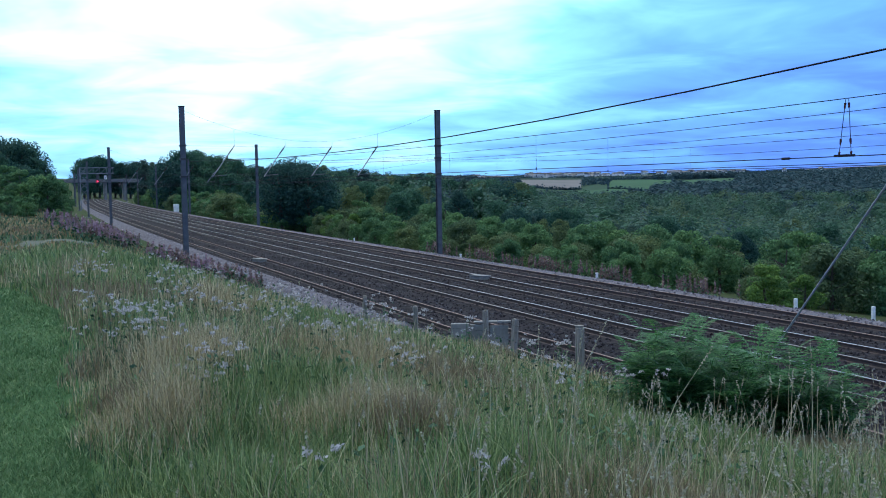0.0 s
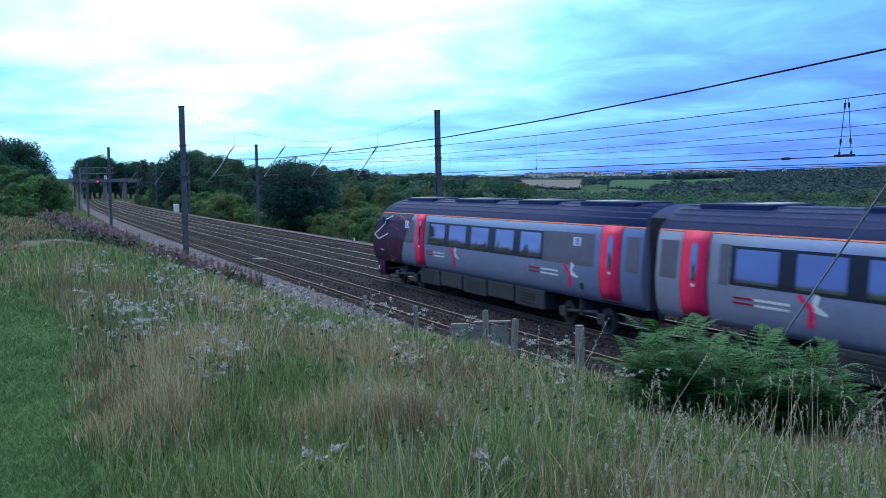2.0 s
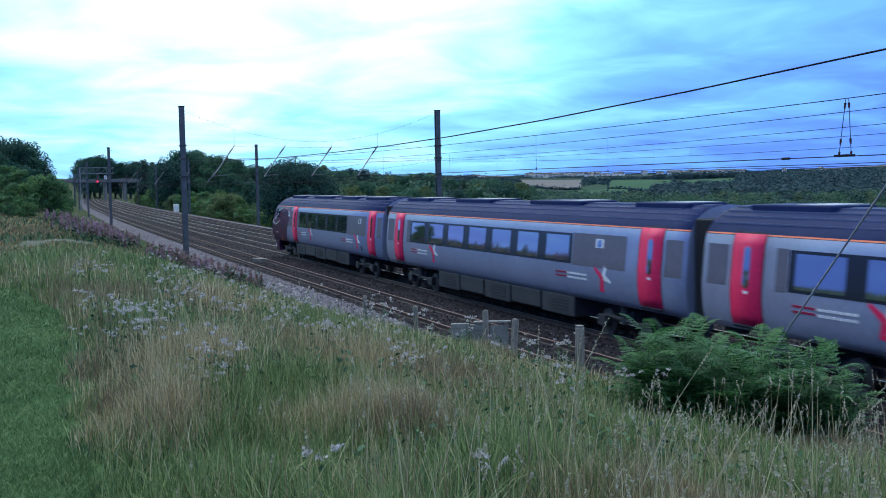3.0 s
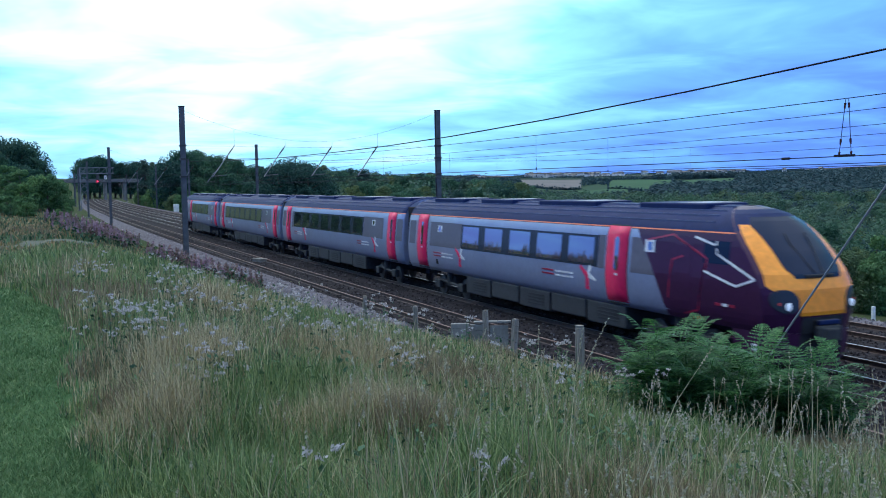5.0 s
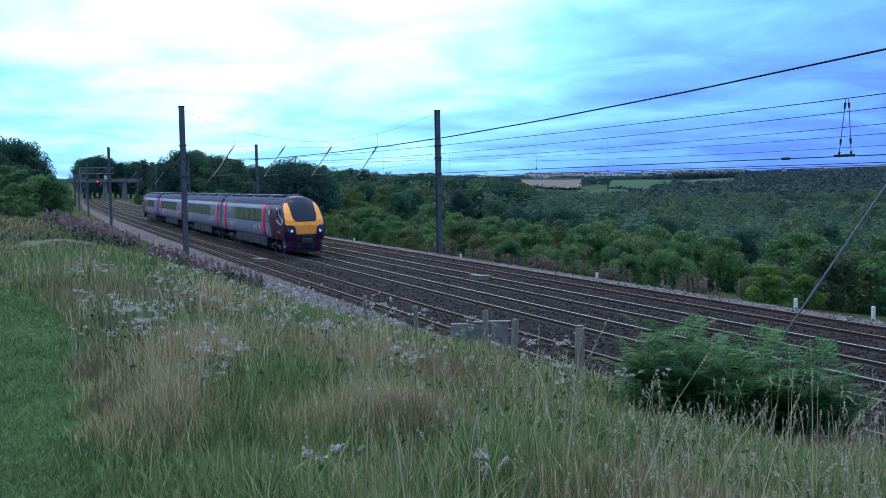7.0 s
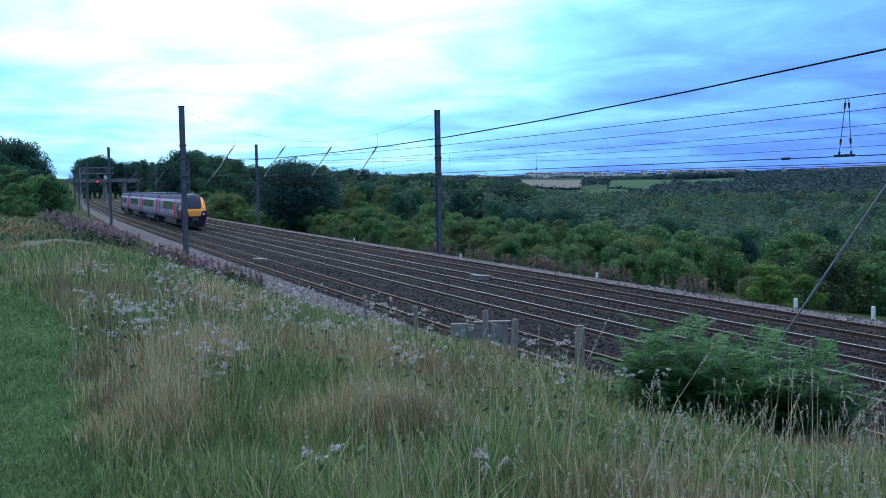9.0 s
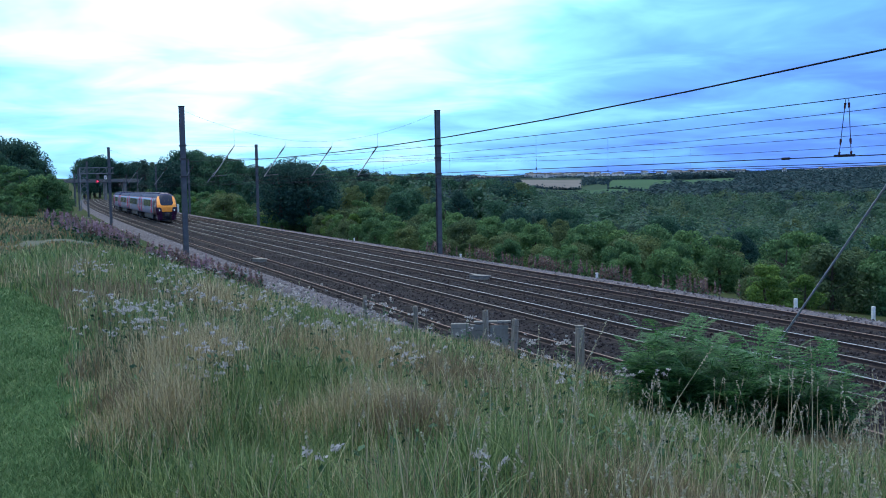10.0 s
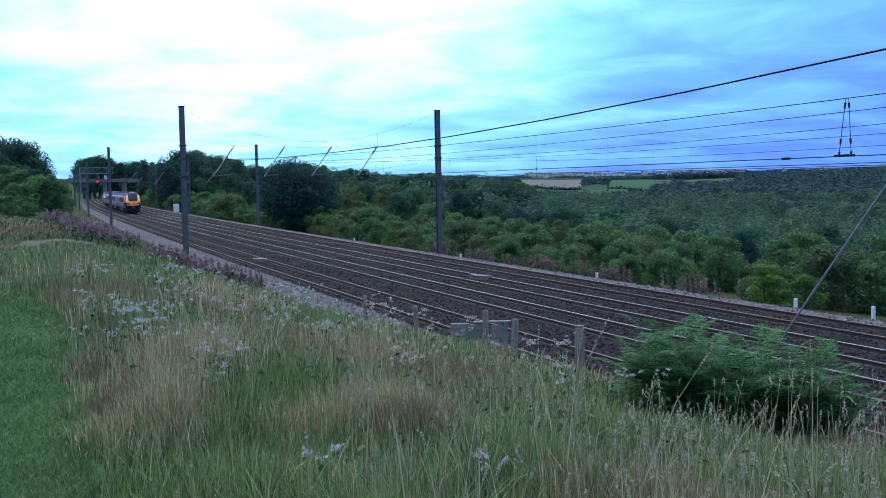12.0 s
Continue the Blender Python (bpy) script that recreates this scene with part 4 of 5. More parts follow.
def middle_car():
    L = 22.82
    root = tagged(new("middle_car"), "silver railcar with black window band and red doors", "train car", "cars of the train")
    shell_common(root, L, 0.32, False)
    for s in (-1, 1):
        spans = [(3.45 + 1.97 * k, 3.45 + 1.97 * k + 1.42) for k in range(7)]
        spans = [(L - b, L - a) for a, b in spans][::-1]
        windows_on(root, s, spans, (L - 16.85, L - 3.25), ((3.05, L - 16.9), (L - 3.2, L - 2.85), (0.5, 1.25), (L - 1.2, L - 0.5)))
        for a in (4.2,):
            side_patch("small_window", a, a + 0.42, 2.6, 2.86, 0.012, "white_mark", root, s, nz=2)
            side_patch("small_window_pane", a + 0.1, a + 0.32, 2.63, 2.83, 0.018, "car_window", root, s, nz=2)
        car_door(1.9, s, root)
        car_door(L - 1.9, s, root)
        way = 1 if s > 0 else -1
        for u_bar, u_star in ((3.4, 5.9), (15.9, 18.6)):
            name_bars(u_bar if s > 0 else L - u_bar, 1.60, s, root, way, 1.7)
            star_mark(u_star if s > 0 else L - u_star, 1.76, 0.42, s, root, way)
    roof_gear(root, L, (0.5, ((1.2, 2.4), (6.5, 3.4), (13.0, 3.2), (19.0, 2.6))))
    bogie(3.6, root)
    bogie(L - 3.6, root)
    underfloor(root, 6.0, L - 6.0)
    end_gangway(root, 0.32, -1)
    end_gangway(root, L - 0.32, 1)
    return root


def build_train():
    tail_car = driving_car()
    lead_car = copy_thing(tail_car, Matrix.Identity(4))
    tagged(lead_car, "silver railcar whose dark purple cab leads the train")
    mid_a = middle_car()
    mid_b = copy_thing(mid_a, Matrix.Identity(4))
    return tail_car, mid_a, mid_b, lead_car


TAIL_Y = ((0, -88.0), (0.5, -78.1), (1, -68.25), (1.5, -58.02), (2, -47.7), (2.5, -37.3), (3, -26.81), (3.5, -16.24), (4, -5.57), (4.5, 5.18), (5, 16.04), (5.5, 27.01),
          (6, 38.1), (6.5, 49.31), (7, 60.65), (7.5, 72.15), (8, 83.81), (8.5, 95.65), (9, 107.69), (9.5, 119.93), (10, 132.41), (10.5, 145.14), (11, 158.14), (11.5, 171.44), (12, 185.05))


def car_pose(y, turned):
    m = pose(xc(y), y, zt(y), math.degrees(0.003), 0, heading(y + (-11 if turned else 11)))
    return m @ pose(0, 0, 0, 0, 0, 180) if turned else m


def motions():
    """The train runs away along the second track."""
    for car, u, turned in ((train[0], 0.0, False), (train[1], 23.85, False), (train[2], 46.67, False), (train[3], 93.34, True)):
        walk(car, [(t, car_pose(y + u, turned)) for t, y in TAIL_Y])
# ------------------------------------------------ plants


def leaf_mat(name, c1, c2, c3, rough=0.75, trans=0.38):
    def f(nt, vec):
        a = ramp_of(nt, per_piece(nt, "island"), ((0.0, c1), (0.5, c2), (1.0, c3)))
        r = ramp_of(nt, per_piece(nt, "object"), ((0.0, (0.75, 0.82, 0.88)), (0.5, (1.0, 1.0, 1.0)), (1.0, (1.15, 1.12, 0.98))))
        return blend(nt, 1.0, a, r, "MULTIPLY")
    m = material(name, f, rough, spec=0.2)
    # thin leaves let light through
    nt = m.node_tree
    b, out = nt.nodes["Principled BSDF"], nt.nodes["Material Output"]
    tr, mx = nt.nodes.new("ShaderNodeBsdfTranslucent"), nt.nodes.new("ShaderNodeMixShader")
    mx.inputs[0].default_value = trans
    nt.links.new(b.inputs["Base Color"].links[0].from_socket, tr.inputs["Color"])
    nt.links.new(b.outputs[0], mx.inputs[1])
    nt.links.new(tr.outputs[0], mx.inputs[2])
    nt.links.new(mx.outputs[0], out.inputs["Surface"])
    return m


M["leaf_green"] = leaf_mat("leaf_green", (0.026, 0.068, 0.046), (0.045, 0.110, 0.066), (0.077, 0.155, 0.092))
M["leaf_olive"] = leaf_mat("leaf_olive", (0.066, 0.104, 0.046), (0.112, 0.158, 0.070), (0.170, 0.215, 0.092))
M["leaf_dark"] = leaf_mat("leaf_dark", (0.018, 0.048, 0.044), (0.032, 0.080, 0.064), (0.056, 0.122, 0.088))
M["leaf_yellow"] = leaf_mat("leaf_yellow", (0.060, 0.124, 0.028), (0.104, 0.186, 0.041), (0.148, 0.235, 0.055))
M["leaf_grey"] = leaf_mat("leaf_grey", (0.036, 0.070, 0.055), (0.058, 0.102, 0.076), (0.088, 0.140, 0.104))
M["wood_green"] = leaf_mat("wood_green", (0.040, 0.088, 0.058), (0.048, 0.102, 0.065), (0.058, 0.118, 0.074))
M["wood_olive"] = leaf_mat("wood_olive", (0.060, 0.096, 0.054), (0.072, 0.112, 0.062), (0.086, 0.130, 0.072))
M["wood_dark"] = leaf_mat("wood_dark", (0.026, 0.062, 0.050), (0.033, 0.074, 0.058), (0.041, 0.088, 0.068))
M["wood_grey"] = leaf_mat("wood_grey", (0.056, 0.104, 0.082), (0.068, 0.120, 0.094), (0.082, 0.138, 0.108))
# blue of distance haze is mixed into these leaf colours
M["leaf_far_haze"] = leaf_mat("leaf_far_haze", (0.018, 0.040, 0.054), (0.028, 0.058, 0.074), (0.040, 0.078, 0.094))
M["path_blade"] = leaf_mat("path_blade", (0.055, 0.108, 0.038), (0.100, 0.178, 0.062), (0.19, 0.255, 0.11), 0.7, 0.18)
M["leaf_shrub"] = leaf_mat("leaf_shrub", (0.056, 0.115, 0.048), (0.094, 0.182, 0.072), (0.145, 0.245, 0.095))
M["bark"] = material("bark", two_scale((0.05, 0.04, 0.03), (0.12, 0.10, 0.08), 4, (0.5, 0.5, 0.5), (1, 1, 1), 25), 0.95, bump=0.6)
M["grass_green"] = leaf_mat("grass_green", (0.075, 0.118, 0.040), (0.165, 0.232, 0.076), (0.33, 0.365, 0.16), 0.6, 0.18)
M["grass_dark"] = leaf_mat("grass_dark", (0.016, 0.042, 0.024), (0.045, 0.095, 0.048), (0.110, 0.185, 0.092), 0.6, 0.18)
M["grass_straw"] = leaf_mat("grass_straw", (0.210, 0.165, 0.085), (0.40, 0.325, 0.175), (0.64, 0.54, 0.32), 0.7, 0.18)
M["grass_brown"] = leaf_mat("grass_brown", (0.155, 0.108, 0.055), (0.265, 0.195, 0.108), (0.38, 0.295, 0.18), 0.7, 0.18)
M["seed_head"] = leaf_mat("seed_head", (0.30, 0.25, 0.15), (0.44, 0.38, 0.25), (0.60, 0.54, 0.38), 0.85)
M["thistle_down"] = leaf_mat("thistle_down", (0.27, 0.26, 0.28), (0.40, 0.385, 0.42), (0.54, 0.52, 0.57), 0.95)
M["fireweed"] = leaf_mat("fireweed", (0.20, 0.125, 0.165), (0.27, 0.18, 0.225), (0.35, 0.265, 0.30), 0.8)
M["fireweed_seed"] = leaf_mat("fireweed_seed", (0.12, 0.08, 0.075), (0.18, 0.125, 0.12), (0.26, 0.20, 0.19), 0.9)
M["fern"] = leaf_mat("fern", (0.018, 0.062, 0.020), (0.042, 0.125, 0.038), (0.105, 0.220, 0.068), 0.55)


def quads_mesh(name, centres, sizes, rng, mats, parent=None, label="", index=None, up=0.35, out=None, loose=0.85):
    """A cloud of small leaf blades, four-cornered and folded along the middle; out: the way each one faces."""
    n = len(centres)
    d = rng.normal(size=(n, 3))
    d /= np.linalg.norm(d, axis=1)[:, None]
    if out is None:
        d[:, 2] = np.abs(d[:, 2]) * 0.6 + up
    else:
        d = out + loose * d + np.array([0, 0, 0.2])
    d /= np.linalg.norm(d, axis=1)[:, None]
    a = np.cross(d, rng.normal(size=(n, 3)))
    a /= np.linalg.norm(a, axis=1)[:, None] + 1e-9
    b = np.cross(d, a)
    s = sizes[:, None]
    pts = np.stack([centres - a * s, centres - b * s * 0.55 + d * s * 0.18, centres + a * s, centres + b * s * 0.55 + d * s * 0.18], 1).reshape(-1, 3)
    me = bpy.data.meshes.new(name)
    me.vertices.add(4 * n)
    me.vertices.foreach_set("co", pts.ravel())
    me.loops.add(4 * n)
    me.loops.foreach_set("vertex_index", np.arange(4 * n, dtype=np.int32))
    me.polygons.add(n)
    me.polygons.foreach_set("loop_start", np.arange(0, 4 * n, 4, dtype=np.int32))
    me.polygons.foreach_set("loop_total", np.full(n, 4, dtype=np.int32))
    for m in mats:
        me.materials.append(m)
    if index is not None:
        me.polygons.foreach_set("material_index", np.asarray(index, dtype=np.int32))
    me.update()
    me.validate()
    ob = new(name, me)
    if parent is not None:
        ob.parent = parent
    return tagged(ob, label)


def crown_points(rng, n, h, r, low, lobes):
    """Points on the skins of many uneven lobes."""
    out, way = [], []
    per = n // lobes
    for k in range(lobes):
        a = rng.uniform(0, 2 * math.pi)
        t = rng.uniform(0, 1)
        z = low + (h - low) * (0.12 + 0.78 * t)
        rr = r * (0.75 * math.sin(math.pi * (0.18 + 0.72 * t)) + 0.05) * math.sqrt(rng.uniform(0.15, 1))
        c = np.array([math.cos(a) * rr, math.sin(a) * rr, z])
        s = r * rng.uniform(0.26, 0.46) * (1.1 - 0.35 * t)
        d = rng.normal(size=(per, 3))
        d /= np.linalg.norm(d, axis=1)[:, None]
        rad = s * rng.uniform(0.6, 1.08, per) ** 0.6
        p = c + d * rad[:, None] * np.array([1, 1, 0.82])
        out.append(p)
        way.append(d)
    p, d = np.concatenate(out), np.concatenate(way)
    ok = p[:, 2] > low * 0.6
    return p[ok], d[ok]


def make_tree(seed, h, r, low, leaf, n, mat, name="tree", label="", lobes=64):
    rng = np.random.default_rng(seed)
    root = tagged(new(name), label, "tree" if name == "tree" else "shrub", "trees of the wood" if name == "tree" else "lineside shrubs")
    b = bmesh.new()
    tr = 0.022 * h + 0.03
    bend = Vector((rng.uniform(-.2, .2), rng.uniform(-.2, .2), 0))
    p0 = Vector((0, 0, -0.4))
    p1 = Vector((bend.x, bend.y, h * 0.45))
    p2 = Vector((bend.x * 2, bend.y * 2, h * 0.82))
    rod(b, p0, p1, tr * 1.25, tr * 0.75, seg=8)
    rod(b, p1, p2, tr * 0.75, tr * 0.2, seg=6)
    for k in range(7):
        a = rng.uniform(0, 6.28)
        t = rng.uniform(0.25, 0.75)
        s = p0.lerp(p2, t)
        e = s + Vector((math.cos(a) * r * 0.6, math.sin(a) * r * 0.6, h * rng.uniform(0.1, 0.22)))
        rod(b, s, e, tr * 0.35, tr * 0.08, seg=5)
    part("trunk", b, M["bark"], root)
    p, way = crown_points(rng, n, h, r, low, lobes)
    quads_mesh("crown", p, leaf * rng.uniform(0.6, 1.25, len(p)), rng, [M[mat]], root, out=way)
    return root


def bearing(y, x):
    return math.degrees(math.atan2(x, y))


def plant(root, x, y, scale, turn, first):
    m = Matrix.LocRotScale((x, y, ground_z(x, y) - 0.05), Euler((0, 0, turn)), None)
    if first:
        root.matrix_basis = m
        root.scale = (scale,) * 3
        return root
    o = copy_thing(root, m)
    o.scale = (scale,) * 3
    return o


def scatter(kinds, spots, rng):
    used = set()
    for x, y, s, k in spots:
        root = kinds[k]
        plant(root, x, y, s, rng.uniform(0, 6.28), k not in used)
        used.add(k)


# the line of tree tops against the sky: bearing and rise in degrees
CREST_AT = (1.9, 2.6, 3.25, 3.55, 4.3, 5.0, 5.8, 6.4, 7.6, 8.0, 9.0, 9.7, 10.8, 11.8, 13.2, 13.8, 14.8, 15.6, 17.4, 19.0, 20.6, 22.6, 23.9, 25.9, 27.2, 28.2, 34, 40, 48)
CREST = (0.37, 0.91, 1.74, 1.98, 1.98, 1.57, 1.62, 1.77, 1.54, 1.85, 2.29, 2.0, 1.83, 1.43, 1.22, 1.41, 1.52, 1.19, 1.06, 0.91, 0.65, 0.65, 0.37, 0.5, 0.11, -0.2, -0.45, -0.9, -1.3)
KIND_TALL = (10, 11, 9, 10, 11, 12)


def crest_top(x, y):
    """Height to which the tree tops rise at a place."""
    return 4.53 + math.hypot(x, y) * math.tan(radians(float(np.interp(bearing(y, x), CREST_AT, CREST))))


def build_woods():
    rng = np.random.default_rng(21)
    L1 = "green broadleaved tree with a dense uneven crown"
    L2 = "dark green tree with a heavy rounded crown"
    L3 = "olive green tree with a loose crown"
    L4 = "slender grey green birch with a feathery crown"
    kinds = [make_tree(1, 10, 3.3, 0.7, 0.15, 9500, "leaf_green", label=L1), make_tree(2, 11, 3.0, 0.8, 0.15, 9500, "leaf_green", label=L1),
             make_tree(3, 9, 3.5, 0.6, 0.15, 9500, "leaf_dark", label=L2), make_tree(4, 10, 2.9, 0.8, 0.15, 9000, "leaf_olive", label=L3),
             make_tree(5, 11, 2.7, 0.7, 0.15, 9000, "leaf_dark", label=L2), make_tree(6, 12, 2.0, 0.8, 0.15, 8500, "leaf_grey", label=L4, lobes=90)]
    spots = []
    # the belt that closes the view along the line
    a = 6.3
    while a < 28.5:
        for r in (rng.uniform(225, 275), rng.uniform(285, 335)):
            az = radians(a + rng.uniform(-0.25, 0.25))
            x, y = r * math.sin(az), r * math.cos(az)
            if x - xc(y) > 13:
                k = int(rng.choice(6, p=(0.26, 0.2, 0.16, 0.12, 0.10, 0.16)))
                spots.append((x, y, (crest_top(x, y) - ground_z(x, y)) * rng.uniform(0.98, 1.13) / KIND_TALL[k], k))
        a += 0.42
    # the wood beyond the line, thinning with distance
    tries = 0
    while len(spots) < 262 and tries < 20000:
        tries += 1
        a = radians(rng.uniform(6.5, 49.5))
        r = math.exp(rng.uniform(math.log(52), math.log(300)))
        x, y = r * math.sin(a), r * math.cos(a)
        lat = x - xc(min(y, 420))
        d0 = 24 - 9 * smooth(80, 200, y)
        if lat < d0 or y > 330:
            continue
        if any((x - q[0]) ** 2 + (y - q[1]) ** 2 < (2.4 + r * 0.011) ** 2 for q in spots):
            continue
        k = int(rng.choice(6, p=(0.30, 0.18, 0.10, 0.16, 0.08, 0.18)))
        tall = min((4.6 + 5.0 * smooth(60, 170, r)) * rng.uniform(0.8, 1.25), (crest_top(x, y) - ground_z(x, y)) * rng.uniform(0.8, 0.97))
        if lat < d0 + 6:
            tall *= 0.85
        spots.append((x, y, max(0.28, tall / KIND_TALL[k]), k))
    # dark tree by the second mast
    for x, y, k in ((35.5, 133, 2), (33.2, 128, 4), (37.5, 130, 2), (31.5, 126, 2), (34.5, 124, 2)):
        spots.append((x, y, (crest_top(x, y) - ground_z(x, y)) * rng.uniform(1.02, 1.14) / KIND_TALL[k], k))
    # wood on the near side, up the line: a broad dome of dark crowns
    for x, y, s, k in ((-1.4, 122, 0.90, 2), (-4.6, 126, 0.98, 2), (-3.2, 119, 0.86, 2), (0.2, 120, 0.86, 2), (1.0, 124, 0.84, 2), (1.9, 121, 0.64, 2), (-6, 122, 0.85, 0), (-9, 118, 0.9, 2),
                       (0.2, 112, 0.5, 2), (-2.4, 113, 0.6, 0), (1.9, 116, 0.42, 0), (2.2, 113, 0.33, 2)):
        spots.append((x, y, s, k))
    # trees round the bend, past the bridge
    for i in range(12):
        az = radians(3.3 + 0.27 * i)
        r = 545 + rng.uniform(-12, 30)
        x, y = r * math.sin(az), r * math.cos(az)
        k = int(rng.choice((0, 2, 4)))
        spots.append((x, y, (crest_top(x, y) - ground_z(x, y)) * rng.uniform(1.02, 1.1) / KIND_TALL[k], k))
    scatter(kinds, spots, rng)
    # shrubs on the far shoulder
    S1, S2, S3 = "bushy green hawthorn shrub beside the railway", "olive green lineside shrub", "bright yellow green young shrub"
    sh = [make_tree(11, 3.6, 2.0, 0.15, 0.10, 6000, "leaf_shrub", "shrub", S1, 22), make_tree(12, 3.4, 2.2, 0.1, 0.10, 6000, "leaf_olive", "shrub", S2, 22),
          make_tree(13, 3.0, 1.5, 0.1, 0.09, 4500, "leaf_yellow", "shrub", S3, 16), make_tree(14, 4.0, 2.0, 0.15, 0.10, 6000, "leaf_shrub", "shrub", S1, 22)]
    spots = []
    tries = 0
    while len(spots) < 135 and tries < 9000:
        tries += 1
        y = rng.uniform(14, 175)
        lat = rng.uniform(12.2, 27)
        x = xc(y) + lat
        az = bearing(y, x)
        if az > 50 or az < 5 or (y < 36 and lat < 15.0):
            continue
        if any((x - q[0]) ** 2 + (y - q[1]) ** 2 < 1.7 ** 2 for q in spots):
            continue
        s = (0.62 + 0.04 * (lat - 12)) * rng.uniform(0.75, 1.15) * (0.9 if y < 60 else 1.0)
        spots.append((x, y, s, int(rng.choice(4, p=(0.36, 0.30, 0.06, 0.28)))))
    for i in range(80):
        y = 172 + 2.3 * i + rng.uniform(-1, 1)
        spots.append((xc(y) + rng.uniform(12.5, 17), y, rng.uniform(0.85, 1.5), int(rng.choice(4, p=(0.4, 0.2, 0.02, 0.38)))))
    spots += [(1.3, 92, 0.85, 0), (2.4, 93, 0.95, 0), (3.2, 96, 0.8, 3), (0.2, 96, 0.9, 3), (-1.0, 98, 1.0, 3), (-0.6, 78, 0.4, 3), (0.5, 76, 0.38, 3), (-1.6, 80, 0.5, 0), (3.2, 80, 0.35, 3), (3.6, 100, 0.6, 0), (32.5, 36.5, 0.72, 2), (33.6, 35.2, 0.6, 2), (31.2, 33.8, 0.42, 2), (33.8, 112, 0.9, 2), (30.0, 41, 0.75, 0)]
    scatter(sh, spots, rng)
    far_woods(rng)


# far fields: bearing from and to, range from and to, crop
FIELDS = ((27.9, 31.4, 1330, 2300, "stubble"), (33.0, 36.4, 1180, 1620, "pasture"), (36.6, 40.0, 1230, 1560, "pasture"), (40.7, 42.0, 1480, 1800, "stubble"), (42.1, 43.3, 1430, 1700, "stubble"),
          (43.6, 49.5, 3150, 3900, "stubble"), (29.5, 34.0, 1060, 1230, "pasture"), (25.5, 27.5, 1500, 2200, "pasture"), (32.2, 35.6, 2500, 3000, "stubble"), (24.0, 27.4, 3000, 4100, "stubble"), (36.0, 41.5, 3500, 4200, "stubble"))


def in_field(x, y, grow=1.0):
    az, r = bearing(y, x), math.hypot(x, y)
    return any(a0 - 0.1 < az < a1 + 0.1 and r0 * 0.985 < r < r1 * grow for a0, a1, r0, r1, _ in FIELDS)


def far_fields():
    for a0, a1, r0, r1, crop in FIELDS:
        n, m = 14, 10
        v = []
        for j in range(m + 1):
            for i in range(n + 1):
                r = r0 + (r1 - r0) * j / m + 0.06 * r0 * math.sin(2.6 * i / n + a0)
                az = radians(a0 + (a1 - a0) * (i / n) + 0.12 * (j / m))
                x, y = r * math.sin(az), r * math.cos(az)
                v.append((x, y, ground_z(x, y) + 1.2))
        f = [(j * (n + 1) + i, j * (n + 1) + i + 1, (j + 1) * (n + 1) + i + 1, (j + 1) * (n + 1) + i) for j in range(m) for i in range(n)]
        tagged(raw("field", v, f, M[crop], smooth_faces=True), "distant pale stubble field" if crop == "stubble" else "distant green pasture field", "field", kind="structure")


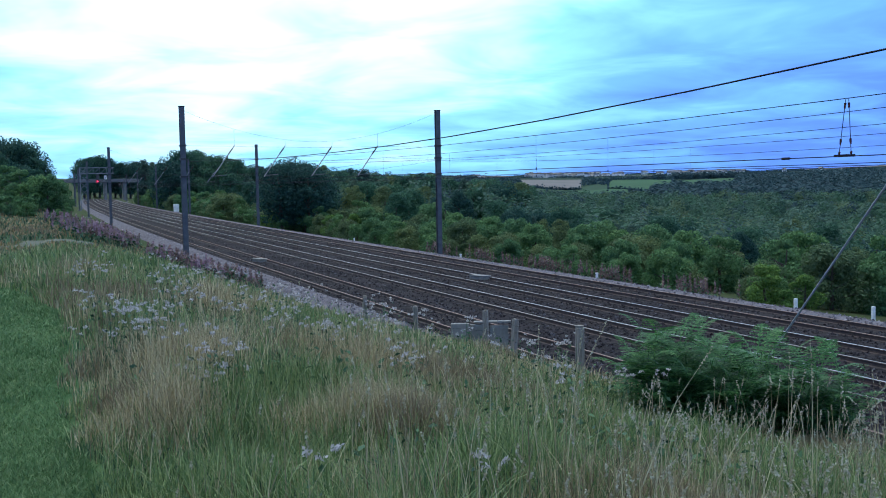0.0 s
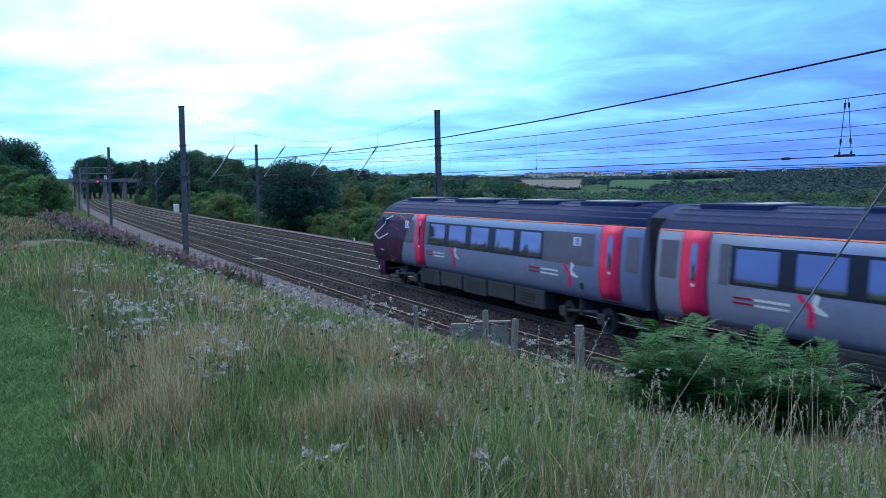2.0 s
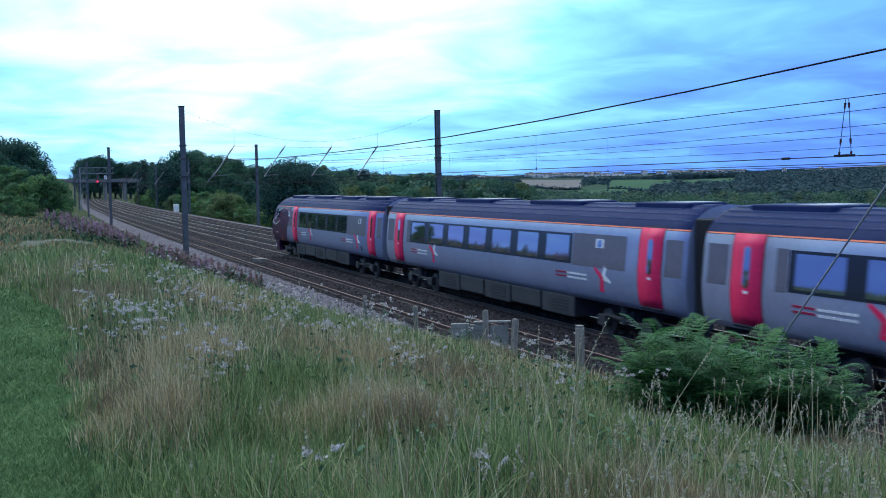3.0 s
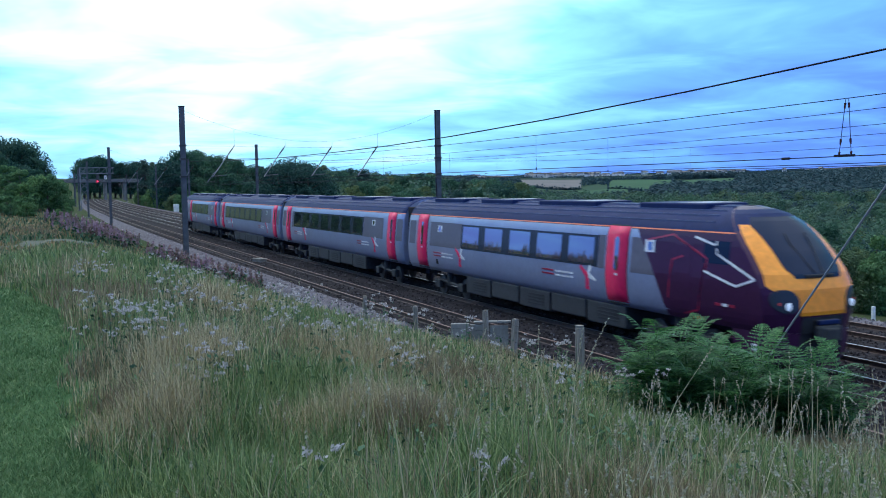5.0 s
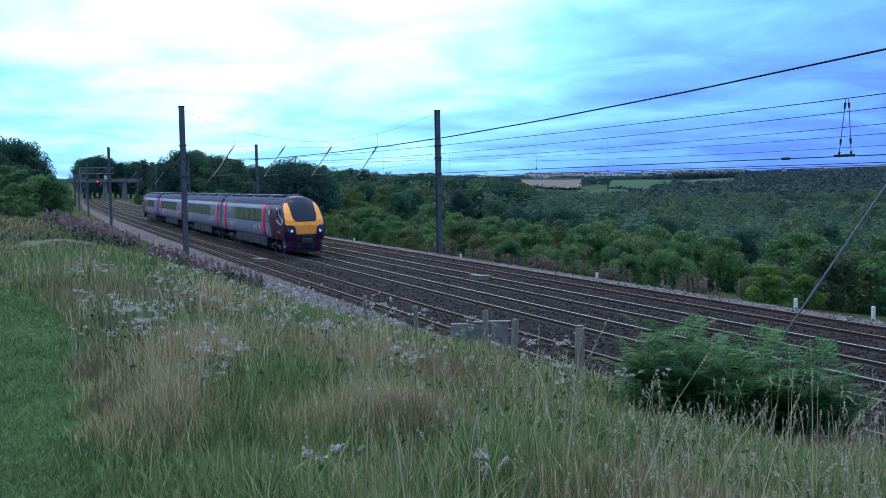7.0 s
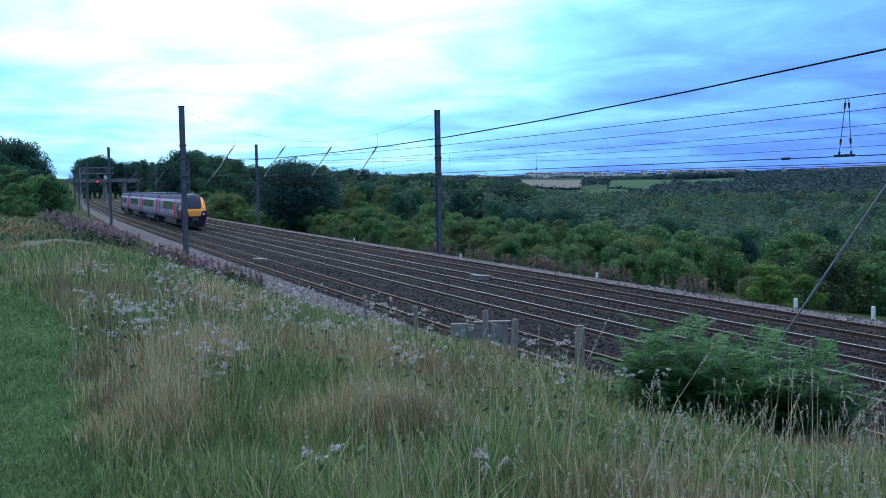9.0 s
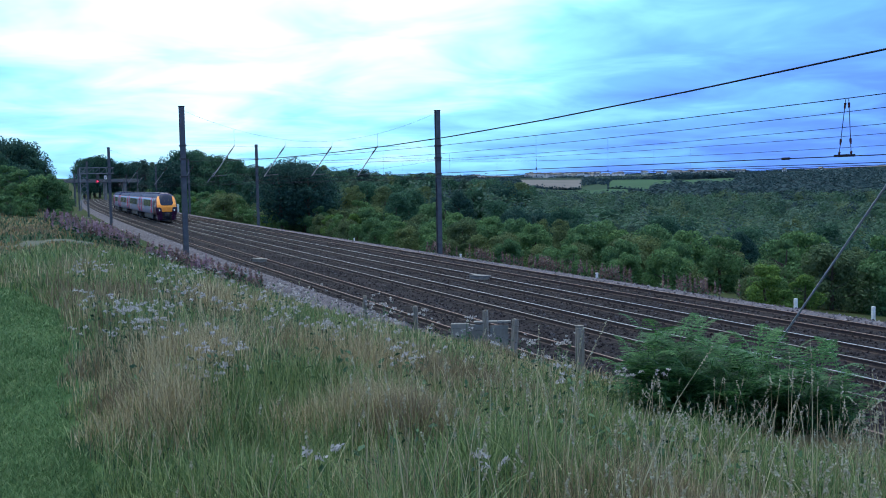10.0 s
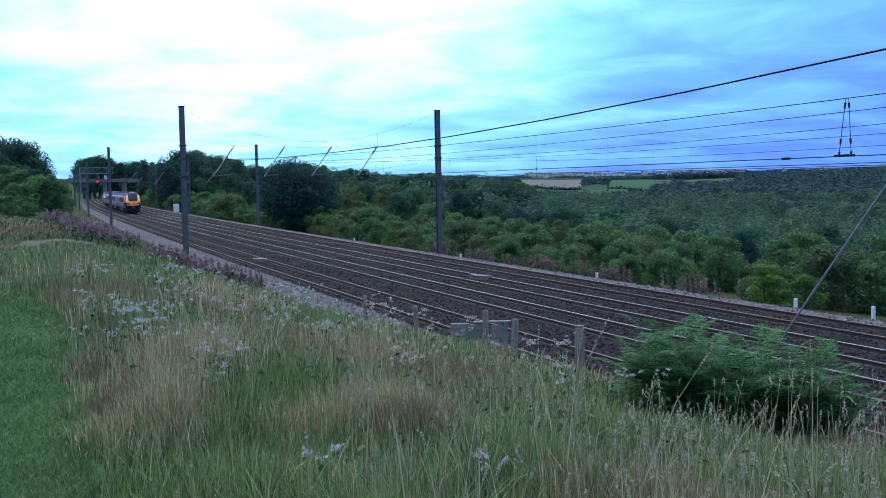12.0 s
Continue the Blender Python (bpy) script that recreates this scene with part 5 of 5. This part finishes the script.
def far_woods(rng):
    """Closed woodland down in the valley and hedges on the hills."""
    pts, sz, idx, way = [], [], [], []

    def crown(x, y, low, wide, tall, m, leaf, kind):
        d = rng.normal(size=(m, 3))
        d /= np.linalg.norm(d, axis=1)[:, None]
        d[:, 2] = np.abs(d[:, 2]) * 1.15 - 0.15
        rad = rng.uniform(0.6, 1.08, m)[:, None] * np.array([wide, wide, tall])
        pts.append(np.array([x, y, low]) + d * rad)
        sz.append(rng.uniform(0.6, 1.25, m) * leaf)
        idx.append(np.full(m, kind))
        way.append(d)

    for _ in range(4200):
        a = radians(rng.uniform(12, 50))
        r = math.exp(rng.uniform(math.log(130), math.log(1000)))
        x, y = r * math.sin(a), r * math.cos(a)
        if x - xc(min(y, 420)) < 40 or in_field(x, y) or noise.noise(Vector((x * 0.006, y * 0.006, 1.5))) > 0.55:
            continue
        g = ground_z(x, y)
        h = rng.uniform(5.0, 11.5)
        if r < 650:
            h = min(h, max(3.0, crest_top(x, y) - g))
        slim = rng.uniform(0.75, 1.25)
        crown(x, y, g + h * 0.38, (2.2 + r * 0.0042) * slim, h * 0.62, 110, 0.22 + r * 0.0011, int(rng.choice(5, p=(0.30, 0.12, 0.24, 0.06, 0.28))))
    # crowns on the far hillside, with haze painted into their leaf colour
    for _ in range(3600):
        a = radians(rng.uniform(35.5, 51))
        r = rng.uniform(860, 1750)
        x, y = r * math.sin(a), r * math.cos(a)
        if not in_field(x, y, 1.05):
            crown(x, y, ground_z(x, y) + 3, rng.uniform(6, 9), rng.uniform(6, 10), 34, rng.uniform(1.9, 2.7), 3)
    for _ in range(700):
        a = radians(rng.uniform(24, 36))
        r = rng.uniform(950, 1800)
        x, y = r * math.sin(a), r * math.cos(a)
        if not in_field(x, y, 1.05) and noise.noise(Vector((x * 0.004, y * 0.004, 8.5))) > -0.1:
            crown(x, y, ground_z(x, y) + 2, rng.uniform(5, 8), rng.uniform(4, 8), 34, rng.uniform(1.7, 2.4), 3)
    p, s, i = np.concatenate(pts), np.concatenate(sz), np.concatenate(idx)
    ob = quads_mesh("valley_wood", p, s, rng, [M["wood_green"], M["wood_olive"], M["wood_dark"], M["leaf_far_haze"], M["wood_grey"]], index=i, out=np.concatenate(way), loose=0.35)
    tagged(ob, "closed green woodland filling the valley, far crowns tinted haze blue", "woodland", kind="stuff")
    pts, sz = [], []
    # hedges along the near and side edges of the fields
    for a0, a1, r0, r1, _ in FIELDS:
        for k in range(900):
            e = rng.uniform()
            if e < 0.5:
                e = rng.uniform()
                az, r = a0 + (a1 - a0) * e, r0 * (0.985 + 0.06 * math.sin(2.6 * e + a0))
            else:
                az, r = (a0 - 0.06, rng.uniform(r0, r1)) if e < 0.75 else (a1 + 0.16, rng.uniform(r0, r1))
            x, y = r * math.sin(radians(az)), r * math.cos(radians(az))
            pts.append((x, y, ground_z(x, y) + abs(rng.normal(0, 1.7))))
            sz.append(rng.uniform(0.9, 2.2))
    for k in range(110):
        a = radians(rng.uniform(20, 51))
        r = math.exp(rng.uniform(math.log(1500), math.log(4200)))
        x, y = r * math.sin(a), r * math.cos(a)
        t = rng.uniform(0, 3.14)
        ln = rng.uniform(80, 380)
        for q in range(int(ln / 5)):
            for w in range(5 if k % 3 else 12):
                e = rng.uniform(-1, 1) * (3 if k % 3 else 45)
                u = x + math.cos(t) * q * 5 - math.sin(t) * e
                v = y + math.sin(t) * q * 5 + math.cos(t) * e
                if u < 60 or v < 60 or u > 4500 or v > 4500 or in_field(u, v):
                    continue
                pts.append((u, v, ground_z(u, v) + rng.uniform(0, 4)))
                sz.append(rng.uniform(1.2, 2.6))
    # hedges share the far leaf colour, tinted blue for haze
    ob = quads_mesh("hedgerows", np.array(pts), np.array(sz), rng, [M["leaf_far_haze"]])
    tagged(ob, "distant dark hedges and copses between fields, haze blue in their colour", "hedge", kind="stuff")
    far_fields()
    # pale houses of the far town
    rng = np.random.default_rng(8)
    body, roof = town_meshes()
    for k in range(120):
        a, r = (rng.uniform(28.2, 32.6), rng.uniform(2900, 3700)) if k < 62 else ((rng.uniform(36.6, 40.3), rng.uniform(2500, 3600)) if k < 104 else (rng.uniform(24, 46), rng.uniform(2700, 3800)))
        x, y = r * math.sin(radians(a)), r * math.cos(radians(a))
        root = tagged(new("house"), "distant pale rendered house with a low roof", "house", "houses of the far town")
        root.matrix_basis = Matrix.LocRotScale((x, y, ground_z(x, y) + 1), Euler((0, 0, rng.uniform(0, 3))), None)
        root.scale = (rng.uniform(0.7, 2.6), 0.9, rng.uniform(0.7, 1.3))
        for nm, me in (("wall", body), ("roof", roof)):
            o = new(nm, me)
            o.parent = root


def town_meshes():
    b = bmesh.new()
    box(b, -7, 7, -5, 5, -8, 7)
    me = bpy.data.meshes.new("wall")
    b.to_mesh(me)
    b.free()
    me.materials.append(M["white_paint"])
    v = [(-7.5, -5.5, 7), (7.5, -5.5, 7), (7.5, 5.5, 7), (-7.5, 5.5, 7), (-7.5, 0, 10.5), (7.5, 0, 10.5)]
    rf = bpy.data.meshes.new("roof")
    rf.from_pydata(v, [], [(0, 1, 5, 4), (2, 3, 4, 5), (0, 4, 3), (1, 2, 5), (0, 3, 2, 1)])
    rf.materials.append(M["concrete"])
    return me, rf


def blades(name, base, height, width, lean, rng, mat, label, category, droop=0.35):
    """Bent grass blades: two tapering steps each."""
    n = len(base)
    az = rng.uniform(0, 2 * math.pi, n)
    side = np.stack([np.cos(az), np.sin(az), np.zeros(n)], 1)
    la = rng.uniform(0, 2 * math.pi, n)
    ld = np.stack([np.cos(la), np.sin(la), np.zeros(n)], 1) * (lean * height)[:, None]
    up = np.zeros((n, 3))
    up[:, 2] = height
    w = side * width[:, None]
    p = [base - w, base + w]
    for t, ww in ((0.4, 0.85), (0.75, 0.55)):
        c = base + up * (t - droop * 0.12 * t) + ld * t ** 2
        p += [c - w * ww, c + w * ww]
    p.append(base + up * (1 - droop * rng.uniform(0, 0.5, n))[:, None] + ld)
    v = np.stack(p, 1).reshape(-1, 3)
    k = np.arange(n) * 7
    me = bpy.data.meshes.new(name)
    quads = np.stack([k, k + 1, k + 3, k + 2, k + 2, k + 3, k + 5, k + 4, k + 4, k + 5, k + 6], 1)
    me.vertices.add(7 * n)
    me.vertices.foreach_set("co", v.ravel())
    me.loops.add(11 * n)
    me.loops.foreach_set("vertex_index", quads.ravel().astype(np.int32))
    st = (np.arange(n) * 11)[:, None] + np.array([0, 4, 8])
    me.polygons.add(3 * n)
    me.polygons.foreach_set("loop_start", st.ravel().astype(np.int32))
    me.polygons.foreach_set("loop_total", np.tile(np.array([4, 4, 3], dtype=np.int32), n))
    me.materials.append(M[mat])
    me.update()
    me.validate()
    return tagged(new(name, me), label, category, kind="stuff")


def field_points(rng, n, r0, r1, keep):
    out = []
    while len(out) < n:
        a = math.radians(rng.uniform(-7, 58))
        r = math.exp(rng.uniform(math.log(r0), math.log(r1)))
        x, y = r * math.sin(a), r * math.cos(a)
        if keep(x, y):
            out.append((x, y, ground_z(x, y) - 0.02))
    return np.array(out)


def patch(x, y, f=0.45, o=0.0):
    return noise.noise(Vector((x * f, y * f * 0.8, 3.3 + o))) + 0.5 * noise.noise(Vector((x * f * 2.3, y * f * 2.3, 7.7 + o)))


# stands of dry, brown and fresh grass: centre and size
STRAW_AT = ((0.95, 7.4, 0.42), (1.35, 8.8, 0.45), (2.65, 7.2, 0.36), (1.95, 6.9, 0.22), (3.3, 16.0, 1.0), (5.0, 5.9, 0.25), (8.9, 8.4, 0.5), (3.1, 9.6, 0.4))
BROWN_AT = ((3.9, 8.6, 0.7), (2.7, 6.5, 0.4), (0.7, 8.2, 0.25), (7.6, 8.0, 0.5), (8.6, 9.0, 0.5))
FRESH_AT = ((2.7, 5.3, 0.7), (1.5, 6.2, 0.35), (1.6, 7.6, 0.35), (4.9, 14.5, 1.2), (0.55, 5.9, 0.35), (2.1, 8.0, 0.4), (3.6, 6.4, 0.6), (4.6, 5.2, 0.8), (6.2, 7.2, 0.8), (5.2, 7.6, 0.7), (6.4, 10.5, 0.9), (0.8, 25, 2.0), (3.0, 26, 1.8))


def stand(x, y, places):
    return sum(math.exp(-((x - a) ** 2 + (y - b) ** 2) / (c * c)) for a, b, c in places)


def on_bank(x, y):
    lat = x - xc(min(y, 420))
    if y < 27:
        return lat < -6.0 and x > path_edge(y) + 0.08 * math.sin(y * 5)
    return lat < -6.3 and not worn_at(x, y)


def in_fern(x, y):
    return ((x - 7.85) / 1.5) ** 2 + ((y - 9.6) / 1.5) ** 2 < 1


def build_meadow():
    rng = np.random.default_rng(5)

    def spread(n, r0, r1, keep, name, mat, hmin, hmax, wmul, lean, label, cat="grass", droop=0.35):
        b = field_points(rng, n, r0, r1, keep)
        r = np.hypot(b[:, 0], b[:, 1])
        h = rng.uniform(hmin, hmax, n)
        h *= np.clip([0.8 + 0.55 * patch(q[0], q[1], 0.9, 21) for q in b], 0.5, 1.3)
        h *= [(1 - 0.48 * smooth(3.8, 5.8, q[0]) * smooth(6.6, 8.6, q[1]) - 0.30 * smooth(22, 34, q[1])) * (0.45 + 0.55 * smooth(0.0, 0.75, q[0] - path_edge(q[1])) if hmax > 0.2 and q[1] < 27 else 1.0) for q in b]
        w = np.maximum(0.0038, 0.0005 * r) * wmul * rng.uniform(0.7, 1.3, n)
        return blades(name, b, h, w, np.abs(rng.normal(0, lean, n)), rng, mat, label, cat, droop), b, h

    spread(86000, 2.8, 36, lambda x, y: on_bank(x, y) and patch(x, y) + stand(x, y, FRESH_AT) - 0.6 * stand(x, y, STRAW_AT) - 0.5 * stand(x, y, BROWN_AT) > 0.0 + rng.normal(0, 0.22), "green_grass", "grass_green", 0.25, 0.62, 1.0, 0.4, "tall green meadow grass on the bank")
    spread(54000, 2.8, 110, on_bank, "dark_grass", "grass_dark", 0.15, 0.45, 1.2, 0.5, "darker undergrowth among the meadow grass")
    spread(28000, 3.6, 30, lambda x, y: on_bank(x, y) and patch(x, y, 0.5, 4) * 0.5 + stand(x, y, STRAW_AT) - 0.6 * stand(x, y, FRESH_AT) > 0.36 + rng.normal(0, 0.26), "dry_grass", "grass_straw", 0.35, 0.72, 0.8, 0.28, "straw coloured dry grass stalks")
    spread(20000, 4.5, 50, lambda x, y: on_bank(x, y) and patch(x, y, 0.6, 9) * 0.5 + stand(x, y, BROWN_AT) - 0.6 * stand(x, y, FRESH_AT) > 0.33 + rng.normal(0, 0.14), "brown_grass", "grass_brown", 0.35, 0.68, 0.9, 0.28, "reddish brown withered grass")
    spread(60000, 5.2, 28, lambda x, y: mown_at(x, y), "path_grass", "path_blade", 0.06, 0.11, 1.0, 0.8, "short mown grass of the footpath")
    spread(9000, 20, 140, lambda x, y: 9.6 < x - xc(min(y, 420)) < 14.5, "verge_grass", "grass_green", 0.2, 0.6, 1.2, 0.4, "rough grass on the far verge")
    spread(8000, 30, 120, lambda x, y: on_bank(x, y) and patch(x, y, 0.12, 30) > 0.05 + rng.normal(0, 0.1), "far_dry_grass", "grass_brown", 0.2, 0.45, 1.2, 0.4, "faded brown grass further up the bank")
    # tall stalks with seed heads before the viewer
    ob, b, h = spread(850, 3.8, 11.0, lambda x, y: on_bank(x, y) and not in_fern(x, y) and rng.uniform() < 0.05 + 0.95 * smooth(16, 40, bearing(y, x)) * (1 if bearing(y, x) > 34 or math.hypot(x, y) < 7 else 0.15), "seeding_grass", "grass_straw", 0.7, 1.1, 1.0, 0.24, "tall straw stalks with seed heads", droop=0.1)
    r = np.hypot(b[:, 0], b[:, 1])
    me = ob.data
    co = np.empty(len(me.vertices) * 3)
    me.vertices.foreach_get("co", co)
    tips = co.reshape(-1, 7, 3)[:, 6]
    mids = co.reshape(-1, 7, 3)[:, 4:6].mean(1)
    heads, hs = [], []
    for t, m, rr in zip(tips, mids, r):
        d = (t - m)
        for q in np.linspace(0.15, 1.0, 14):
            heads.append(m + d * (0.55 + 0.45 * q) + rng.normal(0, 0.003, 3))
            hs.append(0.0085 * (1.25 - abs(q - 0.55)) * max(1, rr / 11))
    ob = quads_mesh("grass_seed_heads", np.array(heads), np.array(hs), rng, [M["seed_head"]], up=0.0)
    tagged(ob, "pale feathery grass seed heads", "grass", kind="stuff")
    thistles(rng)
    fireweed(rng)
    bracken(rng)
    docks(rng)


def thistles(rng):
    """Creeping thistle gone to white down."""
    groups = [(1.3, 10.5, 9), (0.85, 10.2, 9), (1.5, 8.1, 8), (3.1, 10.3, 9), (2.6, 11.4, 6), (3.2, 8.7, 3), (4.0, 7.0, 3), (5.9, 9.2, 3), (2.1, 4.45, 1), (1.3, 4.55, 1), (1.2, 7.9, 3), (6.6, 8.9, 2), (0.9, 12.5, 4), (1.9, 13.5, 6), (3.3, 13.5, 6), (2.4, 16.5, 8), (4.2, 16.5, 6), (1.0, 18, 8), (4.6, 12.0, 3)]
    stems, heads, hs, leaves, ls = [], [], [], [], []
    pts = []
    for gx, gy, n in groups:
        for _ in range(n):
            pts.append((gx + rng.normal(0, 0.015 * gy), gy + rng.normal(0, 0.02 * gy)))
    for _ in range(90):
        a = math.radians(rng.uniform(2, 34))
        r = math.exp(rng.uniform(math.log(10), math.log(24)))
        pts.append((r * math.sin(a), r * math.cos(a)))
    for x, y in pts:
        if not on_bank(x, y) or in_fern(x, y):
            continue
        g = ground_z(x, y)
        h = rng.uniform(0.42, 0.75)
        r = math.hypot(x, y)
        lx, ly = rng.normal(0, 0.1, 2)
        stems.append((x, y, g, h, lx, ly))
        for k in range(int(rng.integers(2, 6))):
            c = np.array([x + lx * 0.8, y + ly * 0.8, g + h * 0.92]) + rng.normal(0, 1, 3) * np.array([0.075, 0.075, 0.03])
            for _ in range(13):
                heads.append(c + rng.normal(0, 0.010, 3) * np.array([1.3, 1.3, 0.8]))
                hs.append(rng.uniform(0.009, 0.016) * max(1, r / 20))
        for k in range(9):
            t = rng.uniform(0.15, 0.85)
            leaves.append(np.array([x + lx * t, y + ly * t, g + h * t]) + rng.normal(0, 0.035, 3))
            ls.append(rng.uniform(0.014, 0.035))
    n = len(stems)
    s = np.array(stems)
    blades("thistle_stems", s[:, :3].copy(), s[:, 3], np.full(n, 0.005), np.full(n, 0.08), rng, "grass_dark", "dark green thistle stems", "thistle", 0.0)
    tagged(quads_mesh("thistle_leaves", np.array(leaves), np.array(ls), rng, [M["grass_dark"]]), "spiny dark thistle leaves", "thistle", kind="stuff")
    tagged(quads_mesh("thistle_heads", np.array(heads), np.array(hs), rng, [M["thistle_down"]], up=0.0), "white downy thistle seed heads", "thistle", kind="stuff")


def fireweed(rng):
    """Spikes of pink willowherb on the bank and beyond the line."""
    spikes = []
    for n, fx, fy, sx, sy in ((120, 6.2, 33.0, 0.6, 1.5), (80, 5.5, 37.0, 0.7, 1.5), (20, 6.4, 43, 0.5, 2.0), (120, 3.3, 46, 0.8, 1.8), (70, 4.2, 55, 0.8, 2.0), (50, 2.8, 64, 0.9, 4)):
        for _ in range(n):
            spikes.append((rng.normal(fx, sx), rng.normal(fy, sy), 0))
    for n, y0 in ((45, 49), (45, 43), (40, 36), (40, 58), (35, 66), (20, 53)):
        for _ in range(n):
            y = rng.normal(y0, 1.0)
            spikes.append((xc(y) + rng.normal(11.0, 0.5), y, 1))
    fl, fs, fi, base, hh = [], [], [], [], []
    lv, ls = [], []
    for x, y, far in spikes:
        if not far and x - xc(y) > -6.4:
            continue
        g = ground_z(x, y)
        h = rng.uniform(0.6, 1.1) * (0.8 if not far else 1.2)
        base.append((x, y, g))
        hh.append(h)
        seedy = far or rng.uniform() < (0.6 if y < 42 else 0.25)
        for q in np.linspace(0.5, 1, 12):
            fl.append(np.array([x, y, g + h * q]) + rng.normal(0, 0.03, 3) * (1.25 - q))
            fs.append((0.085 * (1.3 - q) + 0.02) * (1 + y / 150))
            fi.append(1 if seedy else 0)
        for q in range(10):
            lv.append(np.array([x, y, g + h * rng.uniform(0.1, 0.7)]) + rng.normal(0, 0.07, 3))
            ls.append(rng.uniform(0.05, 0.1))
    base, hh = np.array(base), np.array(hh)
    blades("willowherb_stems", base, hh, np.full(len(hh), 0.009), np.full(len(hh), 0.06), rng, "grass_brown", "reddish willowherb stems", "willowherb", 0.0)
    tagged(quads_mesh("willowherb_flowers", np.array(fl), np.array(fs), rng, [M["fireweed"], M["fireweed_seed"]], index=fi, up=0.1), "pink and fading willowherb flower spikes", "willowherb", kind="stuff")
    tagged(quads_mesh("willowherb_leaves", np.array(lv), np.array(ls), rng, [M["grass_dark"]]), "narrow green willowherb leaves", "willowherb", kind="stuff")


def bracken(rng):
    """Arching fern fronds with paired leaflets."""
    def frond(L):
        v, f = [], []
        n = 11
        spine = [np.array([0, L * t * (1 - 0.18 * t), L * (0.85 * t - 0.62 * t * t)]) for t in np.linspace(0, 1, n + 1)]
        for i in range(2, n + 1):
            t = i / n
            reach = L * 0.34 * (1 - t) ** 0.75 * min(1, t * 3.2) + 0.015
            for s in (-1, 1):
                p = spine[i]
                d = np.array([s * 0.93, 0.36, -0.10])
                m = 4 if reach > 0.08 else 2
                for k in range(m):
                    a, b = p + d * reach * k / m, p + d * reach * (k + 1) / m
                    w = 0.052 * L * (1 - 0.6 * k / m)
                    j = len(v)
                    fw = np.array([0.25 * s, 1, 0.05])
                    v += [a, (a + b) / 2 + fw * w, b, (a + b) / 2 - fw * w]
                    f.append((j, j + 1, j + 2, j + 3))
        for i in range(n):
            j = len(v)
            w = np.array([0.006, 0, 0])
            v += [spine[i] - w, spine[i] + w, spine[i + 1] + w, spine[i + 1] - w]
            f.append((j, j + 1, j + 2, j + 3))
        return np.array(v), f
    shapes = [frond(0.45), frond(0.58), frond(0.72)]
    plants = []
    for _ in range(130):
        a, q = rng.uniform(0, 6.28), math.sqrt(rng.uniform(0, 1))
        plants.append((7.95 + 1.3 * q * math.cos(a), 9.45 + 1.35 * q * math.sin(a)))
    meshes = []
    for k in range(3):
        v, f = [], []
        for q in range(9):
            sv, sf = shapes[int(rng.integers(0, 3))]
            R = np.array((Matrix.Rotation(q * 0.7 + rng.uniform(-.2, .2), 3, "Z") @ Matrix.Rotation(rng.uniform(-0.3, 0.55), 3, "X")))
            j = len(v)
            lift = np.array([0, 0, rng.uniform(0.05, 1.0)])
            v += list(sv @ R.T + lift)
            f += [tuple(i + j for i in t) for t in sf]
        me = bpy.data.meshes.new("fronds")
        me.from_pydata([tuple(p) for p in v], [], f)
        me.materials.append(M["fern"])
        meshes.append(me)
    b = bmesh.new()
    rod(b, (0, 0, -0.1), (0.02, 0.01, 0.55), 0.012, 0.007, seg=5)
    st = bpy.data.meshes.new("stem")
    b.to_mesh(st)
    b.free()
    st.materials.append(M["grass_dark"])
    for i, (x, y) in enumerate(plants):
        root = tagged(new("bracken_fern"), "lush green bracken with arching divided fronds", "fern", "bracken clump")
        root.matrix_basis = pose(x, y, ground_z(x, y), 0, 0, rng.uniform(0, 360))
        s = rng.uniform(0.7, 1.0)
        root.scale = (s, s, s)
        for nm, me in (("fronds", meshes[i % 3]), ("stem", st)):
            o = new(nm, me)
            o.parent = root


def docks(rng):
    """Broad leaves low in the grass."""
    b = field_points(rng, 4000, 5.5, 40, lambda x, y: on_bank(x, y) and patch(x, y, 0.7, 13) > 0.15)
    c = b + np.stack([rng.normal(0, .05, len(b)), rng.normal(0, .05, len(b)), rng.uniform(0.05, 0.4, len(b))], 1)
    tagged(quads_mesh("broad_leaves", c, rng.uniform(0.018, 0.045, len(c)), rng, [M["grass_dark"]]), "low broad green weed leaves", "weeds", kind="stuff")
build_ground()
build_tracks()
build_overhead()
build_gantry()
build_lineside()
train = build_train()
build_woods()
build_meadow()
motions()
